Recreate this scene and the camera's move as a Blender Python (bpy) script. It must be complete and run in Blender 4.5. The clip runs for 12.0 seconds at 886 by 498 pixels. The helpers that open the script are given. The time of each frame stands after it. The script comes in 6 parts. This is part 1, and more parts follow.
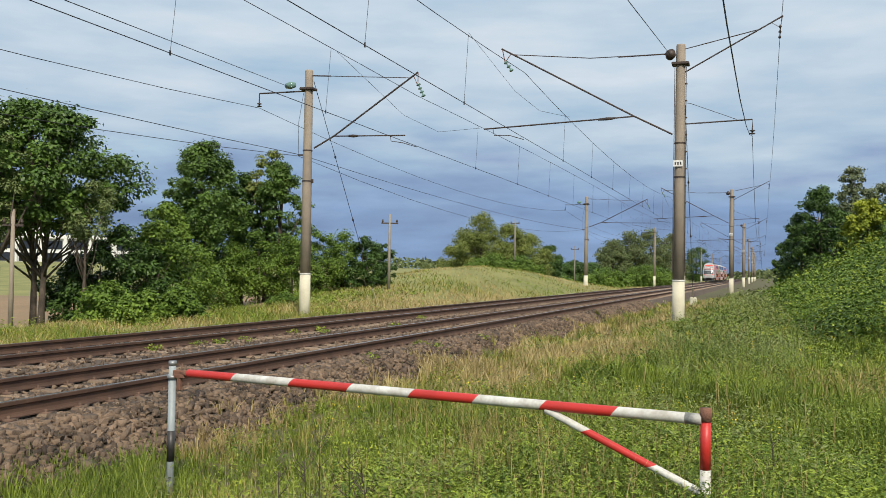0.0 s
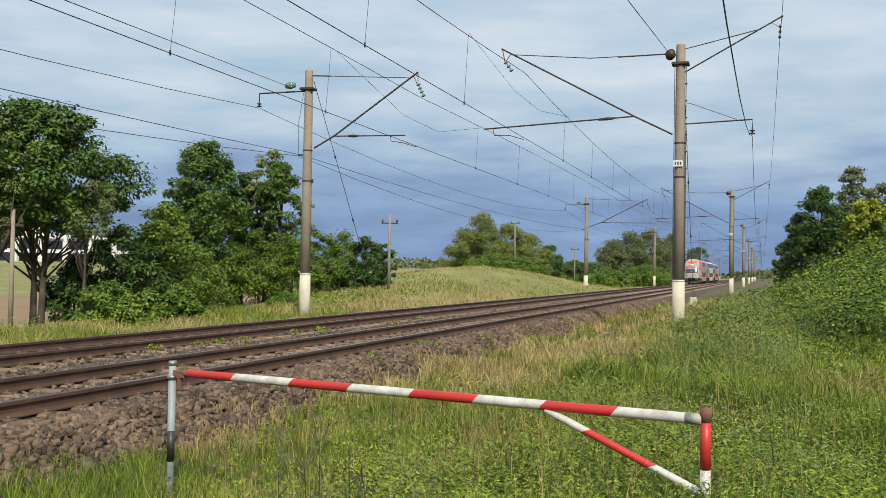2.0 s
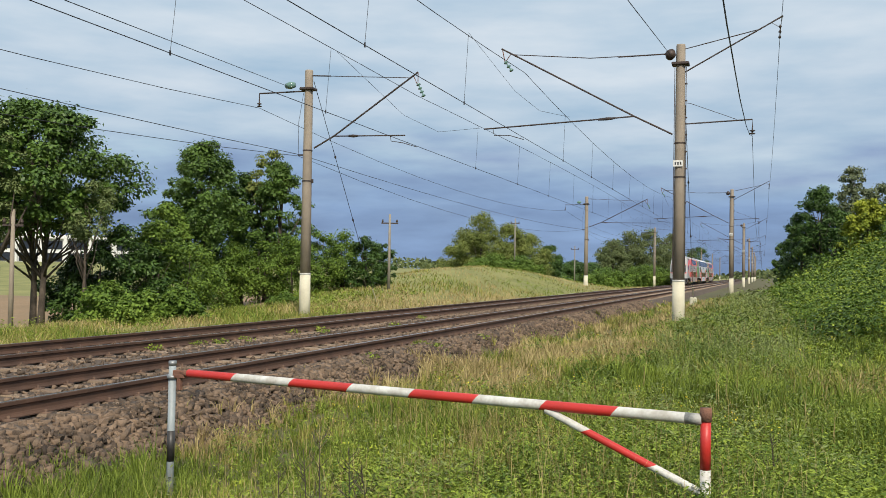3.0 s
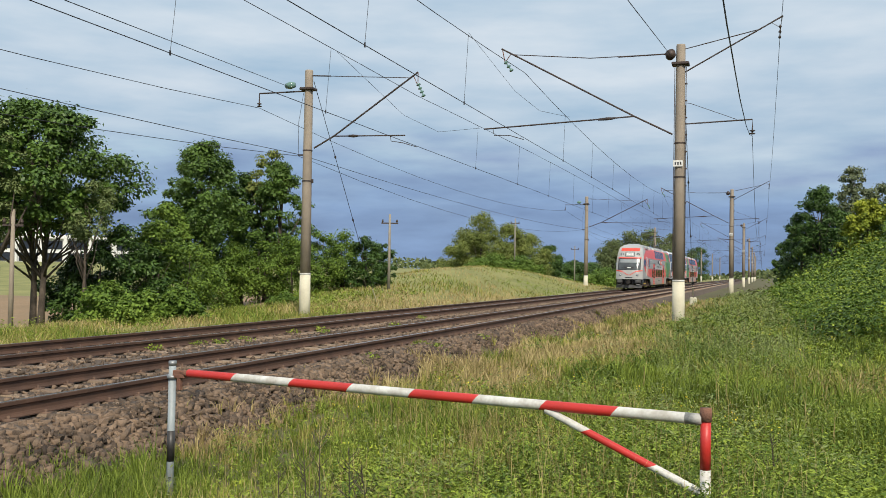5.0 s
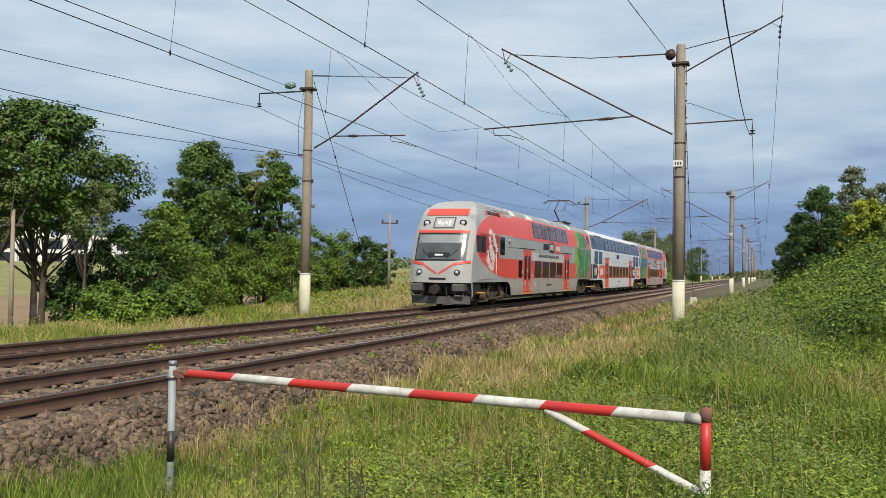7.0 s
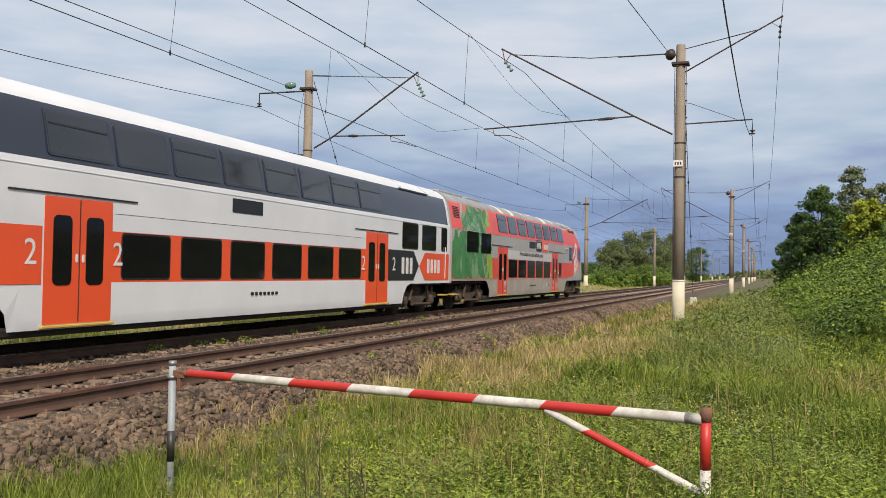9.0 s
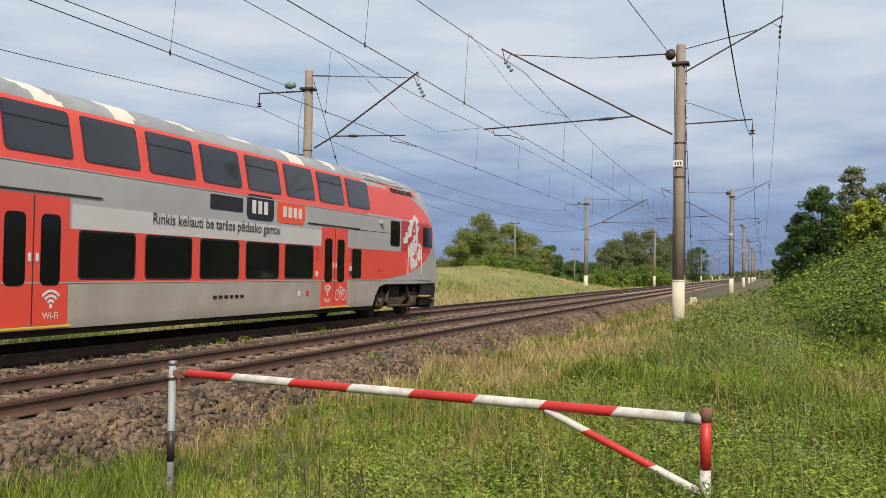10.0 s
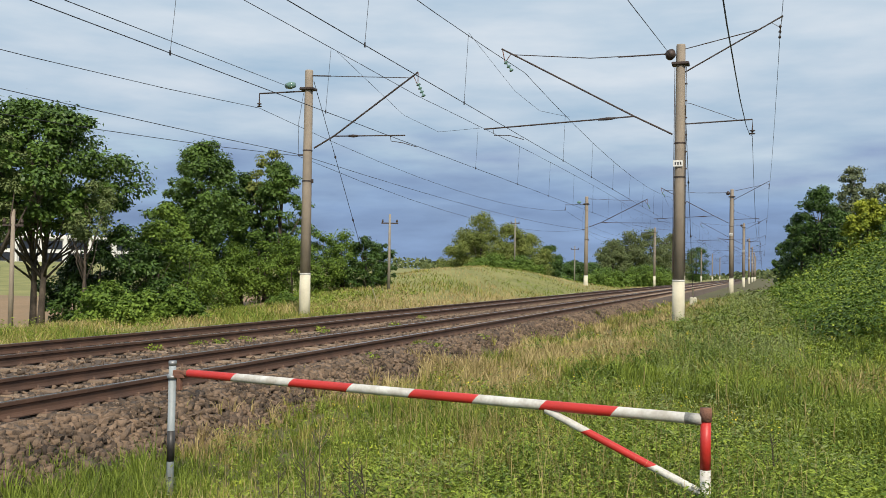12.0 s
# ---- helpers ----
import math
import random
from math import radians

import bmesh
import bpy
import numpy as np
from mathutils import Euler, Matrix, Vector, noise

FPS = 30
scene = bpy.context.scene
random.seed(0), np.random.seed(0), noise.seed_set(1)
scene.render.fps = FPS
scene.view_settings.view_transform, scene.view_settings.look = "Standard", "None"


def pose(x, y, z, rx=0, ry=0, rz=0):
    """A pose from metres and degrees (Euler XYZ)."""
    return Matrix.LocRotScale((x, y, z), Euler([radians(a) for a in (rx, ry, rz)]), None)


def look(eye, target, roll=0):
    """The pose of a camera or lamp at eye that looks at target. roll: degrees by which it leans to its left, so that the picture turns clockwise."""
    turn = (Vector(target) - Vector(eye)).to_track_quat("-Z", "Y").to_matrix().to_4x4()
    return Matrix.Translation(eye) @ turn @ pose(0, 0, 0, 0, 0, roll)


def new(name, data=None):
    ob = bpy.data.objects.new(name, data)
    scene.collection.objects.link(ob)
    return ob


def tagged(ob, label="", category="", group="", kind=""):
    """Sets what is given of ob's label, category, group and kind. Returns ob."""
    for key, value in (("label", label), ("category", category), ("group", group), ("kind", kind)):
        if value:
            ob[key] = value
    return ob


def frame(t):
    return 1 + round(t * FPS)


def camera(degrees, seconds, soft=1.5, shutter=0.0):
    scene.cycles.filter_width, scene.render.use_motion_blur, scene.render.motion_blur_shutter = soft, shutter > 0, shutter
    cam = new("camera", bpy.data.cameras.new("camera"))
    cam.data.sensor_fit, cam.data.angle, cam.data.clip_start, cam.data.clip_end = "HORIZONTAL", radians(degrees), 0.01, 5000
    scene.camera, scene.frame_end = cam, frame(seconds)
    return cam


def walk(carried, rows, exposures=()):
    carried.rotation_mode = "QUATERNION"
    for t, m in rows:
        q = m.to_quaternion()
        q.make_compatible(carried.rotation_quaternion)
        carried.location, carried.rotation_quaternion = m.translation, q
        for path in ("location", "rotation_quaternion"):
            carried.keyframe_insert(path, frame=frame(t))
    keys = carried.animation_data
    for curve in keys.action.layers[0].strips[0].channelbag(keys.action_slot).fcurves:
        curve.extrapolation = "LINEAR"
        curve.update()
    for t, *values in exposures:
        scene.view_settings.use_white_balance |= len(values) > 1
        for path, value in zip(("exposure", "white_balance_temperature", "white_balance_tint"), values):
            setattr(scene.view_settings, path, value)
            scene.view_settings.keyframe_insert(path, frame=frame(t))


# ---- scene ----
EYE = Vector((0, 0, 1.471))
yaw, pitch = 0.33082, 0.02407
AIM = EYE + Vector((-math.sin(yaw) * math.cos(pitch), math.cos(yaw) * math.cos(pitch), math.sin(pitch))) * 10
cam = camera(50.84, 12.0, soft=0.55)
walk(cam, [(0, look(EYE, AIM, 0.942)), (12, look(EYE, AIM, 0.942))],
     [(0, 0, 6500, 10), (7.2, 0, 6500, 10), (8.7, 0, 6800, 16.5), (10.1, 0, 6800, 16.5), (10.8, 0, 6600, 12), (12, 0, 6550, 11)])

# world: heavy cloud, a dark bank low down, paler above, over a clear-sky base
SUN_EL, SUN_AZ = radians(42), radians(149)
world = bpy.data.worlds.new("sky")
scene.world = world
world.use_nodes = True
wn, wl = world.node_tree.nodes, world.node_tree.links
bg = wn["Background"]
bg.inputs[1].default_value = 1.0
sky = wn.new("ShaderNodeTexSky")
sky.sky_type, sky.sun_disc, sky.sun_elevation, sky.sun_rotation = "NISHITA", False, SUN_EL, SUN_AZ
dim = wn.new("ShaderNodeVectorMath")
dim.operation = "SCALE"
dim.inputs[3].default_value = 0.08
wl.new(sky.outputs[0], dim.inputs[0])
tc = wn.new("ShaderNodeTexCoord")
sep = wn.new("ShaderNodeSeparateXYZ")
wl.new(tc.outputs["Generated"], sep.inputs[0])
stretch = wn.new("ShaderNodeMapping")
stretch.inputs["Scale"].default_value = (1.0, 1.0, 4.5)
wl.new(tc.outputs["Generated"], stretch.inputs[0])
n1 = wn.new("ShaderNodeTexNoise")
n1.inputs["Scale"].default_value, n1.inputs["Detail"].default_value, n1.inputs["Roughness"].default_value = 3.2, 6, 0.55
wl.new(stretch.outputs[0], n1.inputs["Vector"])
n2 = wn.new("ShaderNodeTexNoise")
n2.inputs["Scale"].default_value, n2.inputs["Detail"].default_value = 8.0, 5
wl.new(stretch.outputs[0], n2.inputs["Vector"])


def wmath(op, a, b):
    n = wn.new("ShaderNodeMath")
    n.operation = op
    for k, v in enumerate((a, b)):
        if isinstance(v, (int, float)):
            n.inputs[k].default_value = v
        else:
            wl.new(v, n.inputs[k])
    return n.outputs[0]


lift = wmath("MULTIPLY", wmath("SUBTRACT", n1.outputs[0], 0.5), 0.16)
height = wmath("ADD", sep.outputs[2], lift)
ramp = wn.new("ShaderNodeValToRGB")
els = ramp.color_ramp.elements
els[0].position, els[0].color = 0.0, (0.185, 0.290, 0.510, 1)
els[1].position, els[1].color = 0.6, (0.639, 0.73, 0.824, 1)
for pos, col in ((0.06, (0.212, 0.322, 0.545, 1)), (0.10, (0.301, 0.425, 0.618, 1)), (0.15, (0.479, 0.605, 0.736, 1)), (0.24, (0.592, 0.705, 0.809, 1))):
    e = els.new(pos)
    e.color = col
wl.new(height, ramp.inputs[0])
tex = wn.new("ShaderNodeMix")
tex.data_type, tex.blend_type = "RGBA", "OVERLAY"
tex.inputs[0].default_value = 0.6
wl.new(ramp.outputs[0], tex.inputs[6])
wl.new(n2.outputs[0], tex.inputs[7])
cover = wn.new("ShaderNodeMix")
cover.data_type = "RGBA"
cover.inputs[0].default_value = 0.92
wl.new(dim.outputs[0], cover.inputs[6])
wl.new(tex.outputs[2], cover.inputs[7])
wl.new(cover.outputs[2], bg.inputs[0])

sun_data = bpy.data.lights.new("sun", "SUN")
sun_data.energy, sun_data.angle, sun_data.color = 4.3, radians(3), (1.0, 0.92, 0.78)
sun = new("sun", sun_data)
sun_dir = Vector((math.sin(SUN_AZ) * math.cos(SUN_EL), math.cos(SUN_AZ) * math.cos(SUN_EL), math.sin(SUN_EL)))
sun.matrix_world = look(sun_dir * 100, (0, 0, 0))

# ---- helpers for building ----
rng = np.random.default_rng(7)


def mat(name, colour, rough=0.7, metal=0.0, second=None, scale=6.0, mixed=0.5, bump=0.0, fine=60.0, island=0.0, translucent=0.0, spec=0.5, per_object=0.0):
    """A surface: base colour varied by noise at two scales, with fine relief."""
    m = bpy.data.materials.new(name)
    m.use_nodes = True
    nt, b = m.node_tree, m.node_tree.nodes["Principled BSDF"]
    b.inputs["Roughness"].default_value, b.inputs["Metallic"].default_value = rough, metal
    b.inputs["Specular IOR Level"].default_value = spec
    co = nt.nodes.new("ShaderNodeTexCoord")
    big = nt.nodes.new("ShaderNodeTexNoise")
    big.inputs["Scale"].default_value, big.inputs["Detail"].default_value = scale, 5
    nt.links.new(co.outputs["Object"], big.inputs["Vector"])
    small = nt.nodes.new("ShaderNodeTexNoise")
    small.inputs["Scale"].default_value, small.inputs["Detail"].default_value = fine, 4
    nt.links.new(co.outputs["Object"], small.inputs["Vector"])
    r = nt.nodes.new("ShaderNodeValToRGB")
    second = second or tuple(c * 0.72 for c in colour)
    r.color_ramp.elements[0].position, r.color_ramp.elements[0].color = 0.5 - mixed / 2, (*second, 1)
    r.color_ramp.elements[1].position, r.color_ramp.elements[1].color = 0.5 + mixed / 2, (*colour, 1)
    add = nt.nodes.new("ShaderNodeMath")
    add.operation = "MULTIPLY_ADD"
    nt.links.new(small.outputs[0], add.inputs[0])
    add.inputs[1].default_value = 0.35
    off = nt.nodes.new("ShaderNodeMath")
    off.operation = "SUBTRACT"
    nt.links.new(big.outputs[0], off.inputs[0])
    off.inputs[1].default_value = 0.175
    nt.links.new(off.outputs[0], add.inputs[2])
    fac = add.outputs[0]
    if island or per_object:
        src = nt.nodes.new("ShaderNodeNewGeometry") if island else nt.nodes.new("ShaderNodeObjectInfo")
        k = nt.nodes.new("ShaderNodeMath")
        k.operation = "MULTIPLY_ADD"
        nt.links.new(src.outputs["Random Per Island" if island else "Random"], k.inputs[0])
        k.inputs[1].default_value = island or per_object
        o2 = nt.nodes.new("ShaderNodeMath")
        o2.operation = "SUBTRACT"
        nt.links.new(fac, o2.inputs[0])
        o2.inputs[1].default_value = (island or per_object) / 2
        nt.links.new(o2.outputs[0], k.inputs[2])
        fac = k.outputs[0]
    nt.links.new(fac, r.inputs[0])
    nt.links.new(r.outputs[0], b.inputs["Base Color"])
    if bump:
        bp = nt.nodes.new("ShaderNodeBump")
        bp.inputs["Strength"].default_value, bp.inputs["Distance"].default_value = bump, 0.02
        nt.links.new(small.outputs[0], bp.inputs["Height"])
        nt.links.new(bp.outputs[0], b.inputs["Normal"])
    if translucent:
        tr = nt.nodes.new("ShaderNodeBsdfTranslucent")
        nt.links.new(r.outputs[0], tr.inputs[0])
        mx = nt.nodes.new("ShaderNodeMixShader")
        mx.inputs[0].default_value = translucent
        nt.links.new(b.outputs[0], mx.inputs[1])
        nt.links.new(tr.outputs[0], mx.inputs[2])
        nt.links.new(mx.outputs[0], nt.nodes["Material Output"].inputs[0])
    return m


def link(name, me, material, parent=None, label=""):
    if material:
        me.materials.append(material)
    ob = new(name, me)
    if parent:
        ob.parent = parent
    if label:
        ob["label"] = label
    return ob


def part(name, bm, material, parent=None, label="", smooth=False):
    me = bpy.data.meshes.new(name)
    bmesh.ops.recalc_face_normals(bm, faces=bm.faces[:])
    for f in bm.faces:
        f.smooth = smooth
    bm.to_mesh(me)
    bm.free()
    return link(name, me, material, parent, label)


def raw(name, V, F, material, parent=None, label="", smooth=False):
    """A mesh from arrays: V of n x 3, F of m x k."""
    V, F = np.asarray(V, np.float32), np.asarray(F, np.int32)
    me = bpy.data.meshes.new(name)
    me.vertices.add(len(V))
    me.vertices.foreach_set("co", V.ravel())
    me.loops.add(F.size)
    me.loops.foreach_set("vertex_index", F.ravel())
    me.polygons.add(len(F))
    me.polygons.foreach_set("loop_start", np.arange(0, F.size, F.shape[1], dtype=np.int32))
    if smooth:
        me.polygons.foreach_set("use_smooth", np.ones(len(F), dtype=bool))
    me.update(calc_edges=True)
    me.validate()
    return link(name, me, material, parent, label)


def bbox(bm, x0, x1, y0, y1, z0, z1, bevel=0.0, m=None):
    r = bmesh.ops.create_cube(bm, size=1.0)
    vs = r["verts"]
    for v in vs:
        v.co = Vector((x0 + (v.co.x + 0.5) * (x1 - x0), y0 + (v.co.y + 0.5) * (y1 - y0), z0 + (v.co.z + 0.5) * (z1 - z0)))
    if bevel:
        es = list({e for v in vs for e in v.link_edges})
        r = bmesh.ops.bevel(bm, geom=es, offset=bevel, segments=1, affect="EDGES")
        vs = list({v for f in r["faces"] for v in f.verts} | {v for v in vs if v.is_valid})
    if m:
        bmesh.ops.transform(bm, matrix=m, verts=vs)
    return vs


def box(x0, x1, y0, y1, z0, z1, bevel=0.0):
    bm = bmesh.new()
    bbox(bm, x0, x1, y0, y1, z0, z1, bevel)
    return bm


def btube(bm, pts, radii, n=8, caps=True):
    """A tapered round tube along points."""
    pts = [Vector(p) for p in pts]
    if isinstance(radii, (int, float)):
        radii = [radii] * len(pts)
    rings = []
    ref = Vector((0.13, 0.31, 0.94)) if abs((pts[-1] - pts[0]).normalized().z) < 0.9 else Vector((1, 0.1, 0))
    for k, p in enumerate(pts):
        d = (pts[min(k + 1, len(pts) - 1)] - pts[max(k - 1, 0)]).normalized()
        a = d.cross(ref).normalized()
        b = d.cross(a)
        rings.append([bm.verts.new(p + (a * math.cos(2 * math.pi * j / n) + b * math.sin(2 * math.pi * j / n)) * radii[k]) for j in range(n)])
    for r0, r1 in zip(rings, rings[1:]):
        for j in range(n):
            bm.faces.new((r0[j], r0[(j + 1) % n], r1[(j + 1) % n], r1[j]))
    if caps:
        bm.faces.new(rings[0][::-1])
        bm.faces.new(rings[-1])


def tube(pts, radii, n=8):
    bm = bmesh.new()
    btube(bm, pts, radii, n)
    return bm


def thing(name, label, category, at=(0, 0, 0), group="", rz=0.0):
    e = new(name)
    e.empty_display_size = 0.2
    e.matrix_basis = pose(*at, 0, 0, rz)
    return tagged(e, label, category, group)


def sstep(a, b, x):
    t = np.clip((np.asarray(x, float) - a) / (b - a), 0, 1)
    return t * t * (3 - 2 * t)


# ---- the plan: tracks run along y, rail tops at z = 0 ----
AX_FAR, AX_NEAR = -12.386, -8.458
RAIL_H, GAUGE = 0.18, 1.59


def wave(x, y, a, b, c):
    return np.sin(x * a + c) * np.cos(y * b + c * 1.7) + 0.5 * np.sin(x * a * 2.3 + y * b * 1.9 + c * 3.1)


def ground_z(x, y):
    x, y = np.asarray(x, float), np.asarray(y, float)
    near = -0.62 + 0.42 * sstep(-5.0, -1.5, x) + 0.12 * sstep(20, 45, y) * sstep(-6, -3, x)
    foot = 1.0 + np.maximum(0, 28 - y) * 0.10
    hill = 2.85 * sstep(0, 7.5, x - foot) * sstep(4, 22, y) * (1 - 0.75 * sstep(110, 200, y))
    shelf = 0.3 * sstep(0, 1.7, x - 1.0) * sstep(19.5, 24, y) * (1 - sstep(42, 75, y))
    right = near + hill + shelf
    left = -0.5 - 0.75 * sstep(-18, -27, x) - 0.6 * sstep(-24, -34, x) * (1 - sstep(40, 75, y))
    left = left + 3.15 * np.exp(-((x + 26) / 8.0) ** 2 - ((y - 84) / 30.0) ** 2)
    left = left + 3.4 * sstep(95, 230, np.hypot(x, y)) * sstep(-45, -95, x)
    far_flat = 0.6 * sstep(150, 500, np.hypot(x, y))
    z = np.where(x > -10.4, right, left) + far_flat * 0.3
    bed = -0.212
    t_r = sstep(-6.95, -6.2, x)
    t_l = sstep(-14.05, -14.9, x)
    z = np.where(x > -10.4, bed * (1 - t_r) + z * t_r, bed * (1 - t_l) + z * t_l)
    rough = 0.05 * wave(x, y, 0.9, 0.7, 1.3) * np.clip(sstep(-6.6, -5.5, x) + sstep(-14.6, -16, x), 0, 1)
    return z + rough

# ---- materials ----
M_GROUND = mat("meadow_soil", (0.075, 0.080, 0.024), 0.95, second=(0.105, 0.082, 0.038), scale=0.5, mixed=0.4, bump=0.8, fine=11)
M_VERGE = mat("dry_verge", (0.265, 0.255, 0.085), 0.95, second=(0.140, 0.150, 0.042), scale=0.35, mixed=0.45, bump=0.8, fine=9)
M_FIELD = mat("field_soil", (0.27, 0.175, 0.095), 0.95, second=(0.20, 0.14, 0.075), scale=0.05, mixed=0.2, bump=0.4, fine=6)
M_BALLAST = mat("ballast_bed", (0.115, 0.082, 0.058), 0.95, second=(0.050, 0.036, 0.028), scale=3.0, mixed=0.4, bump=1.0, fine=22)
M_STONE = mat("ballast_stone", (0.240, 0.166, 0.112), 0.9, second=(0.040, 0.028, 0.020), scale=1.2, mixed=0.6, bump=0.4, fine=40, island=0.5)
M_STONE_ONE = mat("single_stone", (0.215, 0.150, 0.103), 0.9, second=(0.045, 0.032, 0.023), scale=3, mixed=0.5, bump=0.4, fine=14, per_object=0.6)
M_SLEEPER = mat("sleeper_concrete", (0.30, 0.22, 0.15), 0.9, second=(0.17, 0.12, 0.085), scale=4, mixed=0.4, bump=0.5, fine=50, per_object=0.3)
M_RAIL = mat("rusty_rail", (0.108, 0.057, 0.036), 0.8, metal=0.0, second=(0.052, 0.028, 0.019), scale=2.5, mixed=0.5, bump=0.2, fine=70)
M_RAILTOP = mat("polished_railhead", (0.42, 0.42, 0.43), 0.28, metal=1.0, second=(0.30, 0.29, 0.28), scale=3, fine=60)
M_CLIP = mat("rusty_clip", (0.17, 0.105, 0.07), 0.85, second=(0.09, 0.055, 0.04), scale=9, fine=80)
M_CONC = mat("mast_concrete", (0.34, 0.285, 0.225), 0.85, second=(0.215, 0.178, 0.14), scale=1.3, mixed=0.5, bump=0.3, fine=45)
M_WHITEWASH = mat("mast_whitewash", (0.66, 0.62, 0.48), 0.85, second=(0.50, 0.46, 0.34), scale=2.2, mixed=0.5, bump=0.2, fine=40)
M_STEEL = mat("dark_steel", (0.045, 0.042, 0.045), 0.6, metal=0.4, second=(0.085, 0.055, 0.04), scale=5, fine=60)
M_GALV = mat("galvanised_steel", (0.30, 0.32, 0.33), 0.5, metal=0.6, second=(0.22, 0.22, 0.22), scale=6, fine=60)
M_WIRE = mat("wire", (0.05, 0.05, 0.055), 0.6, metal=0.5, scale=5)
M_GLASSINS = mat("insulator_glass", (0.16, 0.28, 0.24), 0.15, second=(0.10, 0.18, 0.16), scale=9)
M_WOOD = mat("grey_pole", (0.30, 0.27, 0.22), 0.9, second=(0.20, 0.18, 0.15), scale=2, mixed=0.5, fine=30)
M_RED = mat("barrier_red", (0.56, 0.035, 0.028), 0.42, second=(0.40, 0.03, 0.025), scale=5, mixed=0.6, bump=0.1, fine=60)
M_WHITE = mat("barrier_white", (0.66, 0.66, 0.62), 0.5, second=(0.42, 0.39, 0.34), scale=9, mixed=0.4, bump=0.1, fine=50)
M_GREYPOST = mat("post_grey_paint", (0.33, 0.375, 0.39), 0.5, second=(0.24, 0.265, 0.27), scale=9, mixed=0.5, fine=70)
M_BLACK = mat("black_paint", (0.018, 0.018, 0.02), 0.45, second=(0.05, 0.045, 0.04), scale=9, mixed=0.4, fine=60)
M_RUST = mat("rusted_steel", (0.22, 0.10, 0.06), 0.9, second=(0.12, 0.06, 0.045), scale=12, mixed=0.5, bump=0.4, fine=70)
M_SLEEVE = mat("worn_sleeve", (0.20, 0.20, 0.19), 0.7, second=(0.42, 0.41, 0.38), scale=14, mixed=0.3)
M_PLATE = mat("white_plate", (0.75, 0.75, 0.72), 0.5, scale=8)

# ---- ground: one sheet to the horizon ----


def ground():
    xs = np.concatenate([[-3500, -2000, -1000, -500, -300, -200, -140, -100, -75], np.arange(-60, -15, 1.2), np.arange(-15, -5.5, 0.19), np.arange(-5.5, 14, 0.45), [15, 17, 20, 25, 32, 45, 70, 120, 250, 600, 1500, 3500]])
    ys = np.concatenate([[-600, -200, -90, -45], np.arange(-30, 2, 2.0), np.arange(2, 45, 0.5), np.arange(45, 160, 2.0), [165, 175, 190, 210, 240, 280, 340, 430, 600, 900, 1500, 2500, 4000]])
    X, Y = np.meshgrid(xs, ys, indexing="ij")
    Z = ground_z(X, Y)
    V = np.stack([X, Y, Z], -1).reshape(-1, 3)
    ny = len(ys)
    I, J = np.meshgrid(np.arange(len(xs) - 1), np.arange(ny - 1), indexing="ij")
    a = (I * ny + J).ravel()
    F = np.stack([a, a + ny, a + ny + 1, a + 1], -1)
    ob = raw("ground", V, F, M_GROUND, smooth=True)
    ob.data.materials.append(M_BALLAST)
    ob.data.materials.append(M_FIELD)
    ob.data.materials.append(M_VERGE)
    cx, cy = V[F].mean(1)[:, 0], V[F].mean(1)[:, 1]
    mi = np.zeros(len(F), np.int32)
    mi[(cx > -14.7) & (cx < -6.35)] = 1
    rr = np.hypot(cx, cy)
    mi[cx <= -14.7] = 3
    mi[(cx < -0.53 * cy) & (rr > 47) & (rr < 95)] = 2
    ob.data.polygons.foreach_set("material_index", mi)
    tagged(ob, "green and straw-coloured meadow with a stony ballast strip under the tracks", "ground", kind="structure")


ground()

# ---- tracks ----


def rail_mesh(x, y0, y1):
    prof = [(-0.075, -0.18), (-0.075, -0.168), (-0.02, -0.15), (-0.009, -0.13), (-0.009, -0.06), (-0.036, -0.045), (-0.037, -0.008), (-0.03, 0.0)]
    prof = prof + [(-a, b) for a, b in prof[::-1]]
    bm = bmesh.new()
    ends = [[bm.verts.new((x + a, y, b)) for a, b in prof] for y in (y0, y1)]
    n = len(prof)
    for k in range(n):
        f = bm.faces.new((ends[0][k], ends[0][(k + 1) % n], ends[1][(k + 1) % n], ends[1][k]))
        if k in (7,):
            f.material_index = 1
    for e in ends:
        bm.faces.new(e)
    return bm


def sleeper_data():
    bm = bmesh.new()
    pts = [(-1.36, -0.215), (-1.30, -0.188), (-0.45, -0.188), (-0.30, -0.215), (0.30, -0.215), (0.45, -0.188), (1.30, -0.188), (1.36, -0.215)]
    top = [[bm.verts.new((a, s * 0.085, b)) for a, b in pts] for s in (-1, 1)]
    low = [[bm.verts.new((a, s * 0.13, -0.36)) for a, b in pts] for s in (-1, 1)]
    for k in range(7):
        bm.faces.new((top[0][k], top[0][k + 1], top[1][k + 1], top[1][k]))
        for s in (0, 1):
            bm.faces.new((low[s][k], low[s][k + 1], top[s][k + 1], top[s][k]))
    for k in (0, 7):
        bm.faces.new((low[0][k], top[0][k], top[1][k], low[1][k]))
    bmesh.ops.recalc_face_normals(bm, faces=bm.faces[:])
    me = bpy.data.meshes.new("sleeper")
    bm.to_mesh(me)
    bm.free()
    me.materials.append(M_SLEEPER)
    return me


SLEEPER = sleeper_data()


